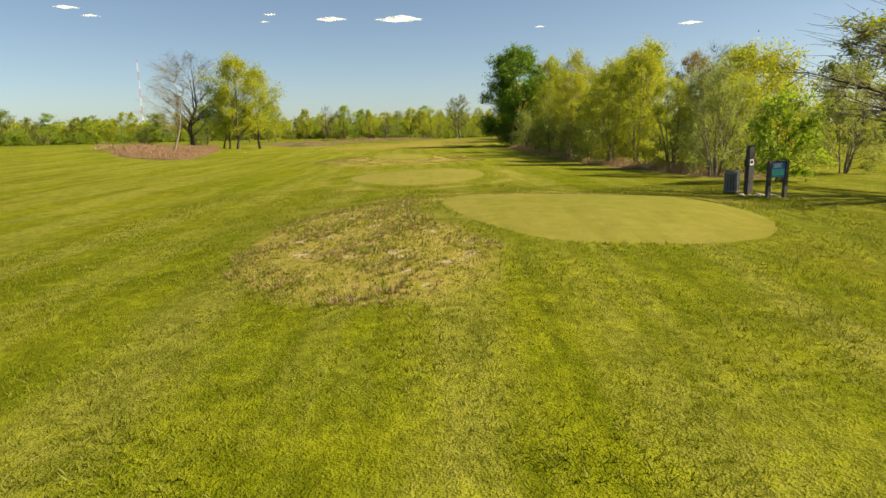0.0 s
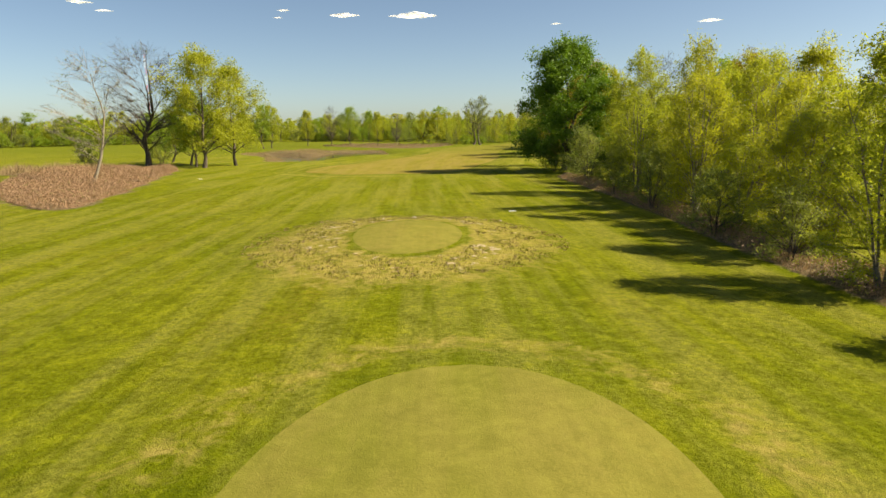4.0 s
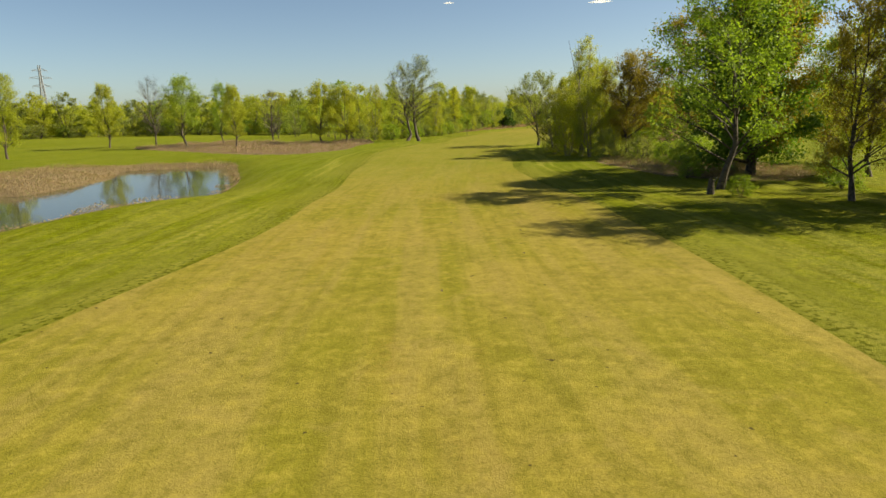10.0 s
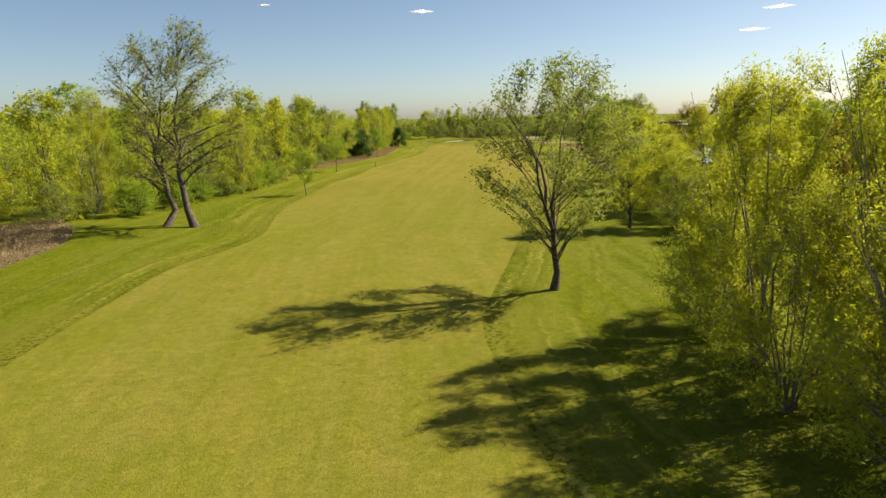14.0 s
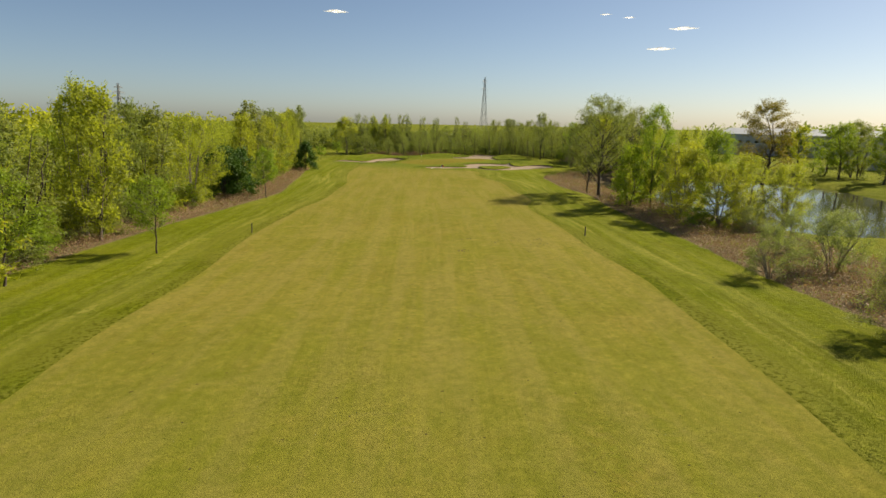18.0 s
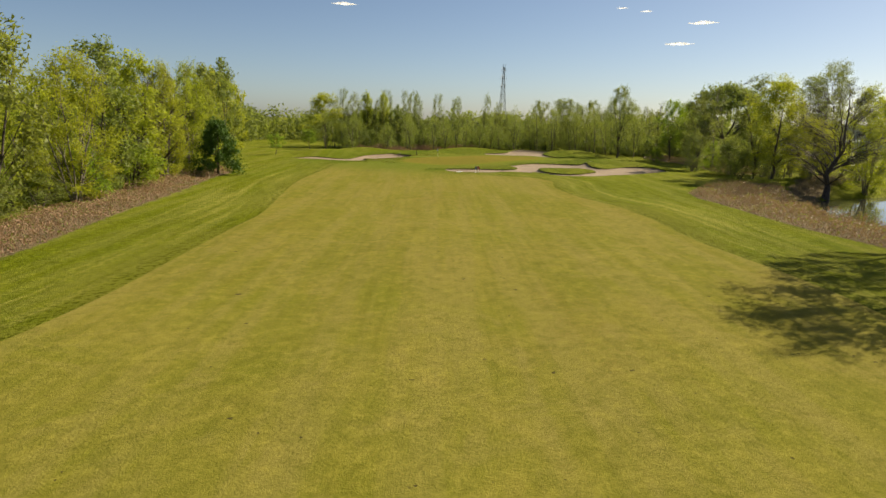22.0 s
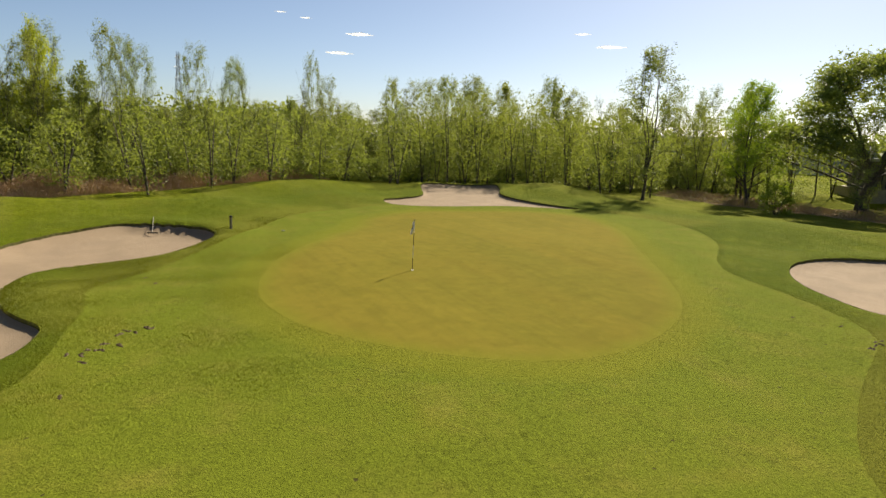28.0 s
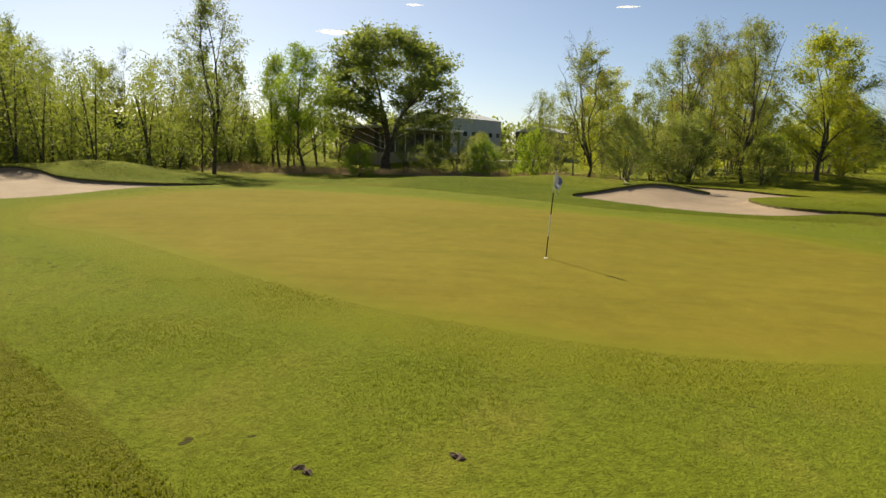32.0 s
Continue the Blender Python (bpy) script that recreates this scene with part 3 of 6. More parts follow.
def split(cols, tris, c):
    """Cut the sheet along the line where column c is nought: what lies within, and the rest."""
    s = cols[tris, c] > 0
    k = s.sum(1)
    ins, out = [tris[k == 3]], [tris[k == 0]]
    extra, cache, base = [], {}, len(cols)
    a_in, a_out = [], []

    def cut(i, j):
        key = (min(i, j), max(i, j))
        if key not in cache:
            di, dj = cols[i, c], cols[j, c]
            t = di / (di - dj)
            extra.append(cols[i] + t * (cols[j] - cols[i]))
            cache[key] = base + len(extra) - 1
        return cache[key]

    for tri, flags in zip(tris[(k > 0) & (k < 3)].tolist(), s[(k > 0) & (k < 3)].tolist()):
        lone = flags.index(True) if sum(flags) == 1 else flags.index(False)
        a, b, d = tri[lone], tri[(lone + 1) % 3], tri[(lone + 2) % 3]
        ab, ad = cut(a, b), cut(a, d)
        one, two = ([(a, ab, ad)], [(ab, b, d), (ab, d, ad)])
        (a_in if sum(flags) == 1 else a_out).extend(one)
        (a_out if sum(flags) == 1 else a_in).extend(two)
    if extra:
        cols = np.vstack([cols, extra])
    ins += [np.array(a_in, int).reshape(-1, 3)]
    out += [np.array(a_out, int).reshape(-1, 3)]
    return cols, np.concatenate(ins), np.concatenate(out)


def sheet(name, cols, tris, material, label, category):
    used, inv = np.unique(tris, return_inverse=True)
    me = bpy.data.meshes.new(name)
    me.vertices.add(len(used))
    me.vertices.foreach_set("co", cols[used, :3].ravel())
    me.loops.add(tris.size)
    me.polygons.add(len(tris))
    me.loops.foreach_set("vertex_index", inv.ravel().astype(np.int32))
    me.polygons.foreach_set("loop_start", np.arange(0, tris.size, 3, dtype=np.int32))
    me.polygons.foreach_set("use_smooth", np.ones(len(tris), bool))
    uvl = me.uv_layers.new(name="course")
    uvl.data.foreach_set("uv", cols[tris.ravel(), 3:5].ravel())
    for key, n in (("dry", 5), ("lush", 6), ("edge", 7), ("soil", 8), ("rim", 9 + list(zone).index("green"))):
        me.attributes.new(key, "FLOAT", "POINT").data.foreach_set("value", cols[used, n])
    me.update(calc_edges=True)
    me.validate()
    me.materials.append(material)
    return tagged(new(name, me), label, category, kind="structure")


LIP = 0.12
M_EDGE = plain("turf_edge", (0.10, 0.095, 0.035), 1.0, 0, 0.4, 5, 0.05)
cols, t_sand, rest = split(cols, tris, 9)
sheets = {}
for n, zn in enumerate(list(zone)[1:], 10):
    cols, sheets[zn], rest = split(cols, rest, n)
cx, cy = cols[t_sand].mean(1)[:, 0], cols[t_sand].mean(1)[:, 1]
which = np.where(cx < 136, np.where(cy > 465, 1, 0), np.where(cy > 465, 2, 0))
for k, lab in enumerate(("winding bunker of raked beige sand round a grass island", "curved bunker of raked beige sand beside the green", "small bunker of beige sand behind the green")):
    own = t_sand[which == k]
    low = cols.copy()
    low[:, 2] -= LIP
    bed = sheet("bunker", low, own, M_SAND, lab, "bunker")
    edges = np.concatenate([own[:, [0, 1]], own[:, [1, 2]], own[:, [2, 0]]])
    _, first, times = np.unique(np.sort(edges, 1), axis=0, return_index=True, return_counts=True)
    V, F = [], []
    for i, j in edges[first[times == 1]]:
        n, a, c = len(V), cols[i, :3], cols[j, :3]
        V += [a + (0, 0, 0.012), c + (0, 0, 0.012), c - (0, 0, LIP + 0.03), a - (0, 0, LIP + 0.03)]
        F.append((n, n + 1, n + 2, n + 3))
    link_mesh("turf_edge", V, F, M_EDGE, bed, "cut turf edge of dark roots and soil")
sheet("ground", cols, rest, M_ROUGH, "green rough grass with straw patches", "ground")
sheet("fairway", cols, sheets["fairway"], M_FAIR, "closely mown yellow-green fairway turf with mowing streaks", "fairway")
sheet("putting_green", cols, sheets["green"], M_GREEN, "smooth yellowish putting green turf", "putting green")
for zn in ("tee_a", "tee_b", "tee_c"):
    sheet("tee_box", cols, sheets[zn], M_TEE, "closely mown pale green tee on a low mound", "tee box")


def water_mat():
    m, nodes, links, b = mat("pond_water")
    v = stretched(m, 1, 1)
    links.new(blend(m, noise_at(m, v, 0.3), (0.035, 0.04, 0.022), (0.06, 0.055, 0.03)), b.inputs["Base Color"])
    b.inputs["Roughness"].default_value = 0.06
    bump(m, noise_at(m, v, 1.2, 4), 0.08, 0.05, b)
    return m


M_WATER = water_mat()
for loop in (POND_LEFT, POND_RIGHT):
    grown = loop.mean(0) + (loop - loop.mean(0)) * 1.12
    bm = bmesh.new()
    bm.faces.new([bm.verts.new((x, y, -1.0)) for x, y in grown])
    tagged(part("pond_water", bm, M_WATER), "still brown pond water reflecting the sky", "pond", kind="structure")

# ---- trees, bushes, reeds ----
def tube(V, F, pts, rads, sides):
    """A tapered branch along the points."""
    base = len(V)
    for i, (p, r) in enumerate(zip(pts, rads)):
        d = pts[min(i + 1, len(pts) - 1)] - pts[max(i - 1, 0)]
        d = d / (np.linalg.norm(d) + 1e-9)
        a = np.cross(d, (0.31, 0.95, 0.12) if abs(d[2]) > 0.8 else (0, 0, 1.0))
        a /= np.linalg.norm(a) + 1e-9
        b = np.cross(d, a)
        for k in range(sides):
            w = 6.2832 * k / sides
            V.append(p + r * (math.cos(w) * a + math.sin(w) * b))
    for i in range(len(pts) - 1):
        for k in range(sides):
            F.append((base + i * sides + k, base + i * sides + (k + 1) % sides, base + (i + 1) * sides + (k + 1) % sides, base + (i + 1) * sides + k))


def curve_pts(a, b, c, n):
    t = np.linspace(0, 1, n)[:, None]
    return (1 - t) ** 2 * a + 2 * t * (1 - t) * b + t * t * c


def leaf_cards(rng, at, size, flat=0.0):
    """Small pointed leaves at the places given."""
    n = len(at)
    a = rng.normal(size=(n, 3))
    a /= np.linalg.norm(a, axis=1)[:, None]
    b = np.cross(a, rng.normal(size=(n, 3)) + (0, 0, flat))
    b /= np.linalg.norm(b, axis=1)[:, None] + 1e-9
    s = size * rng.uniform(0.6, 1.35, (n, 1))
    V = np.stack([at - a * s + b * s * 0.5, at + a * s * 0.2 + b * s * -0.75, at + a * s], 1).reshape(-1, 3)
    return V, np.arange(3 * n).reshape(-1, 3)


PROFILE = {
    "round": lambda u: math.sqrt(max(0.0, 1 - (1.75 * u - 0.80) ** 2 / 0.98)) if u < 0.99 else 0.1,
    "oval": lambda u: math.sin(math.pi * min(1, 0.22 + 0.74 * u)) ** 0.75,
    "vase": lambda u: 0.30 + 0.70 * math.sin(math.pi * min(1.0, 0.05 + u * 0.86)),
    "column": lambda u: 0.55 + 0.45 * math.sin(math.pi * u) if u < 0.75 else 1.05 * (1.25 - u) * 1.3,
    "dome": lambda u: math.sqrt(max(0.02, 1 - u ** 2.2)),
}


def tree_mesh(seed, H, R, base, shape, K, twigs, leaves, leaf, r0, stems=1, spread=0.3, up=0.7, top=0.85, clump=0.30, droop=0.0, crook=0.03, bare=0.0, fork=0.0):
    rng = np.random.default_rng(seed)
    V, F, L = [], [], []
    axes = []
    if fork:
        bole = np.cumsum(rng.normal(size=(9, 2)) * crook * H * 0.30, axis=0)
        bole -= bole[0]
    for s in range(stems):
        a = rng.uniform(0, 6.28) + s * 6.28 / stems
        sp = 0 if stems == 1 else spread * R * rng.uniform(0.6, 1.1)
        foot = np.array([0.12 * sp * math.cos(a), 0.12 * sp * math.sin(a), -0.15])
        tip = np.array([sp * math.cos(a) + rng.normal() * crook * H, sp * math.sin(a) + rng.normal() * crook * H, H * top * rng.uniform(0.9, 1.05)])
        mid = (foot + tip) / 2 + rng.normal(size=3) * (crook * H, crook * H, 0) + ((0, 0, 0) if stems == 1 else (-0.25 * sp * math.cos(a), -0.25 * sp * math.sin(a), 0))
        p = curve_pts(foot, mid, tip, 9)
        p[1:-1, :2] += rng.normal(size=(7, 2)) * crook * H * 0.18
        t = np.linspace(0, 1, 9)
        r = r0 * (1 - 0.88 * t) * (1 if stems == 1 or fork else 0.75)
        r[0] *= 1.35
        if fork:
            # one bole to the fork, then a limb for each stem
            w = np.clip((t - fork) / (1 - fork), 0, 1)[:, None] ** 0.8
            p[:, :2] = bole * (1 - w) + (p[:, :2] + bole[3]) * w
            r = np.where(t > fork, r * (0.85 if s == 0 else 0.66), r)
            first = 0 if s == 0 else max(0, int(fork * 8))
            tube(V, F, p[first:], r[first:], 7)
        else:
            tube(V, F, p, r, 7 if stems < 3 else 5)
        axes.append((p, r))
    for k in range(K):
        u = ((k + rng.uniform()) / K) ** 0.85
        z = H * (base + (1 - base) * (0.03 + 0.94 * u))
        ang = k * 2.39996 + rng.normal() * 0.5
        rr = R * PROFILE[shape](u) * math.sqrt(rng.uniform(0.12, 1.0)) * (0.78 + 0.22 * rng.uniform())
        c = np.array([rr * math.cos(ang), rr * math.sin(ang), z])
        p, r = axes[int(np.argmin([np.hypot(*(q[5][:2] - c[:2])) for q, _ in axes]))]
        za = np.clip(z - up * rr - rng.uniform(0, 0.06) * H, min(0.12 * H, 0.6 * z), p[-1][2] * 0.97)
        j = np.searchsorted(p[:, 2], za)
        j = int(np.clip(j, 1, 8))
        w = np.clip((za - p[j - 1][2]) / (p[j][2] - p[j - 1][2] + 1e-6), 0, 1)
        root = p[j - 1] + w * (p[j] - p[j - 1])
        rl = max(0.012, 0.42 * (r[j - 1] + w * (r[j] - r[j - 1])))
        m = root * 0.45 + c * 0.55 + np.array([0, 0, 0.10 * rr]) + rng.normal(size=3) * 0.05 * R
        limb = curve_pts(root, m, c, 4)
        tube(V, F, limb, np.linspace(rl, max(0.01, rl * 0.22), 4), 4 if rl > 0.04 else 3)
        cr = clump * R * rng.uniform(0.7, 1.25)
        for i in range(twigs):
            s = limb[int(rng.integers(1, 4))]
            o = rng.normal(size=3)
            o = o / np.linalg.norm(o) * cr * rng.uniform(0.45, 1.0) ** 0.6
            o[2] = o[2] * 0.8 - droop * cr * rng.uniform()
            e = c + o
            e[2] = max(e[2], 0.15)
            mm = (s + e) / 2 + rng.normal(size=3) * 0.12 * cr
            tw = curve_pts(s, mm, e, 3)
            if bare:
                tube(V, F, tw[[0, 2]], (max(0.012, rl * 0.28), 0.006), 3)
            else:
                w = np.cross(e - s, rng.normal(size=3))
                w *= 0.014 / (np.linalg.norm(w) + 1e-9)
                F.append((len(V), len(V) + 1, len(V) + 2))
                V.extend((s - w, s + w, e))
            if rng.uniform() >= bare:
                t = rng.uniform(0.25, 1.08, (leaves, 1))
                L.append((1 - t) ** 2 * s + 2 * t * (1 - t) * mm + t * t * e + rng.normal(size=(leaves, 3)) * 0.16 * cr)
    LV, LF = leaf_cards(rng, np.concatenate(L), leaf) if L else (np.zeros((0, 3)), np.zeros((0, 3), int))
    return V, F, LV, LF


# kind: height, radius, crown base, shape, clumps, twigs, leaves, leaf size, trunk radius, more, bark, leaf material
KINDS = {
    "oak_green": (16, 6.5, 0.05, "oval", 66, 20, 36, 0.145, 0.34, dict(up=0.5, clump=0.25, stems=3, spread=0.45, fork=0.22), M_BARK, "deep"),
    "oak_big": (15, 7.6, 0.30, "dome", 70, 18, 24, 0.15, 0.42, dict(up=0.35, clump=0.21, top=0.72, stems=4, spread=0.6, fork=0.24, crook=0.05), M_BARK, "olive"),
    "tree_fresh": (14, 4.4, 0.22, "oval", 38, 14, 28, 0.10, 0.20, dict(up=0.7, clump=0.27, stems=2, spread=0.4, fork=0.3, crook=0.05), M_BARK, "fresh"),
    "tree_lime": (14, 4.6, 0.16, "oval", 42, 15, 30, 0.105, 0.20, dict(up=0.7, clump=0.27, stems=2, spread=0.4, fork=0.25, crook=0.05), M_BARK, "lime"),
    "tree_bronze": (15, 5.0, 0.14, "oval", 44, 16, 22, 0.10, 0.24, dict(up=0.5, clump=0.25, stems=2, spread=0.35, fork=0.35, crook=0.05), M_BARK, "bronze"),
    "willow": (11, 3.4, 0.01, "oval", 46, 16, 24, 0.075, 0.10, dict(stems=5, spread=0.6, up=1.0, clump=0.29, top=0.9), M_BARK_PALE, "lime"),
    "willow_fine": (11, 3.4, 0.01, "oval", 46, 18, 30, 0.062, 0.10, dict(stems=5, spread=0.7, up=0.8, clump=0.27, top=0.9), M_BARK_PALE, "lime"),
    "sallow_fine": (7, 3.2, 0.01, "dome", 40, 16, 26, 0.058, 0.07, dict(stems=7, spread=0.8, up=0.9, clump=0.27, top=0.8), M_BARK_PALE, "lime"),
    "sallow": (7, 3.2, 0.03, "dome", 38, 14, 22, 0.062, 0.07, dict(stems=8, spread=0.8, up=1.2, clump=0.27, top=0.8), M_BARK_PALE, "grey"),
    "sallow_lime": (8, 4.2, 0.02, "dome", 44, 16, 26, 0.075, 0.08, dict(stems=8, spread=0.7, up=1.0, clump=0.27, top=0.85), M_BARK_PALE, "lime"),
    "birch": (15, 2.6, 0.22, "column", 30, 16, 20, 0.07, 0.13, dict(stems=3, spread=0.8, up=1.3, clump=0.36, top=0.95), M_BARK_PALE, "lime"),
    "slim": (13, 2.4, 0.06, "vase", 38, 14, 18, 0.065, 0.07, dict(stems=5, spread=0.95, up=1.4, clump=0.36, top=0.86, crook=0.06), M_BARK, "olive"),
    "slim_pair": (14, 3.0, 0.14, "oval", 42, 15, 18, 0.075, 0.12, dict(stems=4, spread=0.65, up=0.9, clump=0.30, top=0.93, crook=0.05, fork=0.12), M_BARK, "olive"),
    "bare": (16, 5.5, 0.22, "round", 44, 24, 2, 0.07, 0.26, dict(up=0.8, clump=0.28, bare=0.8, stems=2, spread=0.16, fork=0.42, crook=0.05), M_BARK, "grey"),
    "bare_thin": (13, 2.8, 0.20, "vase", 26, 16, 2, 0.07, 0.11, dict(up=1.0, clump=0.34, bare=0.7), M_BARK_PALE, "grey"),
    "sparse": (15, 4.2, 0.26, "round", 40, 20, 6, 0.10, 0.24, dict(up=0.5, clump=0.24, crook=0.09, bare=0.35, top=0.8, stems=2, spread=0.26, fork=0.5), M_BARK, "olive"),
    "lone_tree": (13, 4.8, 0.30, "round", 50, 14, 24, 0.080, 0.20, dict(up=0.9, clump=0.20, crook=0.05, top=0.80, stems=3, spread=0.6, fork=0.30), M_BARK, "olive"),
    "young_tree": (6.5, 2.2, 0.32, "round", 20, 12, 16, 0.09, 0.07, dict(up=0.8, clump=0.36), M_BARK, "fresh"),
    "bush_dark": (6, 3.0, 0.03, "dome", 30, 16, 20, 0.13, 0.12, dict(stems=3, spread=0.4, up=0.6, clump=0.34), M_BARK, "dark"),
    "bush_light": (4, 2.4, 0.03, "dome", 24, 11, 18, 0.085, 0.05, dict(stems=5, spread=0.6, up=0.8, clump=0.32), M_BARK, "fresh"),
    "bush_olive": (5, 2.8, 0.03, "dome", 24, 11, 17, 0.080, 0.06, dict(stems=5, spread=0.6, up=0.8, clump=0.32), M_BARK, "olive"),
    "wood_lime": (13, 3.6, 0.02, "oval", 22, 13, 18, 0.15, 0.15, dict(up=0.9, clump=0.36, stems=2, spread=0.5, fork=0.2, crook=0.05), M_BARK, "lime"),
    "wood_fresh": (13, 3.6, 0.02, "oval", 22, 13, 18, 0.15, 0.15, dict(up=0.9, clump=0.36, stems=2, spread=0.5, fork=0.2, crook=0.05), M_BARK, "fresh"),
    "wood_olive": (11, 3.2, 0.02, "oval", 22, 13, 16, 0.14, 0.13, dict(up=0.9, clump=0.36, stems=3, spread=0.6, crook=0.05), M_BARK, "olive"),
    "wood_bare": (12, 2.8, 0.20, "oval", 16, 15, 3, 0.1, 0.13, dict(up=0.9, clump=0.42, bare=0.6), M_BARK, "grey"),
}
LABELS = {
    "oak_green": ("dense oak in deep green spring leaf", "tree"), "oak_big": ("broad oak with olive-green leaves and dark limbs", "tree"),
    "tree_fresh": ("deciduous tree in fresh green leaf", "tree"), "tree_lime": ("deciduous tree in yellow-green spring leaf", "tree"),
    "tree_bronze": ("tall tree in thin bronze young leaf", "tree"), "willow": ("many-stemmed willow in yellow-green leaf", "tree"),
    "willow_fine": ("airy many-stemmed willow in small pale leaf", "tree"), "sallow_fine": ("spreading sallow shrub with small pale leaves", "bush"), "sallow_lime": ("rounded willow bush in dense yellow-green leaf", "bush"), "sallow": ("spreading sallow shrub with many pale stems", "bush"), "birch": ("slender birch clump with airy yellow-green leaves", "tree"),
    "slim": ("slim tree with thin upright crown", "tree"), "slim_pair": ("slender forked tree with thin olive leaves", "tree"),
    "bare": ("large leafless tree with fine grey twigs", "tree"), "bare_thin": ("thin leafless sapling with pale twigs", "tree"),
    "sparse": ("crooked tall tree with sparse first leaves", "tree"), "lone_tree": ("single forked tree with thin olive leaves", "tree"),
    "young_tree": ("young tree with light green crown", "tree"), "bush_dark": ("dense dark green bush with small leaves", "bush"), "bush_light": ("rounded bush in bright green leaf", "bush"),
    "bush_olive": ("loose bush with olive-green leaves", "bush"), "wood_lime": ("woodland tree in yellow-green leaf", "tree"), "wood_fresh": ("woodland tree in fresh green leaf", "tree"),
    "wood_olive": ("low woodland tree with olive leaves", "tree"), "wood_bare": ("woodland tree still nearly leafless", "tree"),
}
PROTO = {}


def proto(kind, n):
    if (kind, n) not in PROTO:
        H, R, base, shape, K, tw, lv, leaf, r0, more, bark, lm = KINDS[kind]
        V, F, LV, LF = tree_mesh(len(PROTO) * 7 + 11, H, R, base, shape, K, tw, lv, leaf, r0, **more)
        mt, mc = bpy.data.meshes.new("trunk"), tri_mesh("crown", LV, LF)
        mt.from_pydata([tuple(v) for v in V], [], F)
        mt.polygons.foreach_set("use_smooth", [True] * len(mt.polygons))
        mt.materials.append(bark), mc.materials.append(LEAF[lm])
        PROTO[kind, n] = (mt, mc, H, R)
    return PROTO[kind, n]


VARIANTS = 3
turner = random.Random(5)


def plant(kind, spots, group=""):
    """Trees of one kind at x, y with height and crown radius."""
    for x, y, h, r in spots:
        mt, mc, H, R = proto(kind, turner.randrange(VARIANTS))
        e = new("bush" if LABELS[kind][1] == "bush" else "tree")
        e.empty_display_size = 0.3
        e.matrix_world = Matrix.LocRotScale((x, y, ground_z(x, y) - 0.03), Euler((0, 0, turner.uniform(0, 6.28))), (1.16 * r / R, 1.16 * r / R, 1.04 * h / H))
        tagged(e, *LABELS[kind], group)
        new("trunk", mt).parent = e
        new("crown", mc).parent = e


def wood_mass(name, spots, key, seed, label, leaf=0.17, n=1300):
    """The depth of a wood, where no single tree is told apart: stems and leaves."""
    rng = np.random.default_rng(seed)
    at, V, F = [], [], []
    for x, y, h, r in spots:
        z = ground_z(x, y)
        o = rng.normal(size=(n, 3))
        o *= (rng.uniform(0.35, 1.0, (n, 1)) ** 0.5) / np.linalg.norm(o, axis=1)[:, None]
        thin = 0.35 + 0.65 * np.sqrt(np.clip(1 - np.clip(o[:, 2:3], 0, 1) ** 1.5, 0, 1))
        at.append(np.array([x, y, z + h * 0.48]) + o * thin ** (1, 1, 0) * (r, r, h * 0.48))
        for k in range(2):
            a, d = rng.uniform(0, 6.28), r * rng.uniform(0.3, 0.8)
            p = np.array([[x, y, z - 0.1], [x + 0.4 * d * math.cos(a), y + 0.4 * d * math.sin(a), z + h * 0.35], [x + d * math.cos(a), y + d * math.sin(a), z + h * rng.uniform(0.6, 0.8)]])
            tube(V, F, p, (0.10, 0.07, 0.02), 4)
    A = np.concatenate(at)
    A[:, 2] = np.maximum(A[:, 2], 0.15)
    LV, LF = leaf_cards(rng, A, leaf)
    w = tagged(new(name), label, "woodland", kind="stuff")
    link_mesh("stems", V, F, M_BARK, w)
    link_mesh("leaves", LV, LF, LEAF[key], w)


CLEAR = [(55.5, 403.5, 6.5), (85, 452, 4.5)]


def belt(line, depth, gap, kinds, hmin, hmax, rad, seed, group, key, rows=1, leaf=0.125):
    """A belt of woodland behind the line, to its left: the first rows tree by tree, the depth as one mass."""
    rng = random.Random(seed)
    deep = []
    for (ax, ay), (bx, by) in zip(line[:-1], line[1:]):
        n = math.hypot(bx - ax, by - ay)
        tx, ty = (bx - ax) / n, (by - ay) / n
        d, row = 0.0, 0
        while d < depth:
            s = rng.uniform(0, gap)
            while s < n:
                o, k = d + rng.uniform(-0.4, 0.4) * gap, s + rng.uniform(-0.3, 0.3) * gap
                spot = (ax + tx * k - ty * o, ay + ty * k + tx * o, rng.uniform(hmin, hmax), rad * rng.uniform(0.8, 1.25))
                kind = rng.choice(kinds)
                if any(math.hypot(spot[0] - cx, spot[1] - cy) < cr for cx, cy, cr in CLEAR):
                    pass
                elif row < rows:
                    plant(kind, [spot], group)
                else:
                    deep.append((*spot[:2], spot[2] * 0.88, spot[3]))
                s += gap * rng.uniform(0.75, 1.3) * (1 + d / depth * 0.3)
            d, row = d + gap, row + 1
    if deep:
        wood_mass("woodland", deep, key, seed, "depth of the " + group + " in spring leaf", leaf)


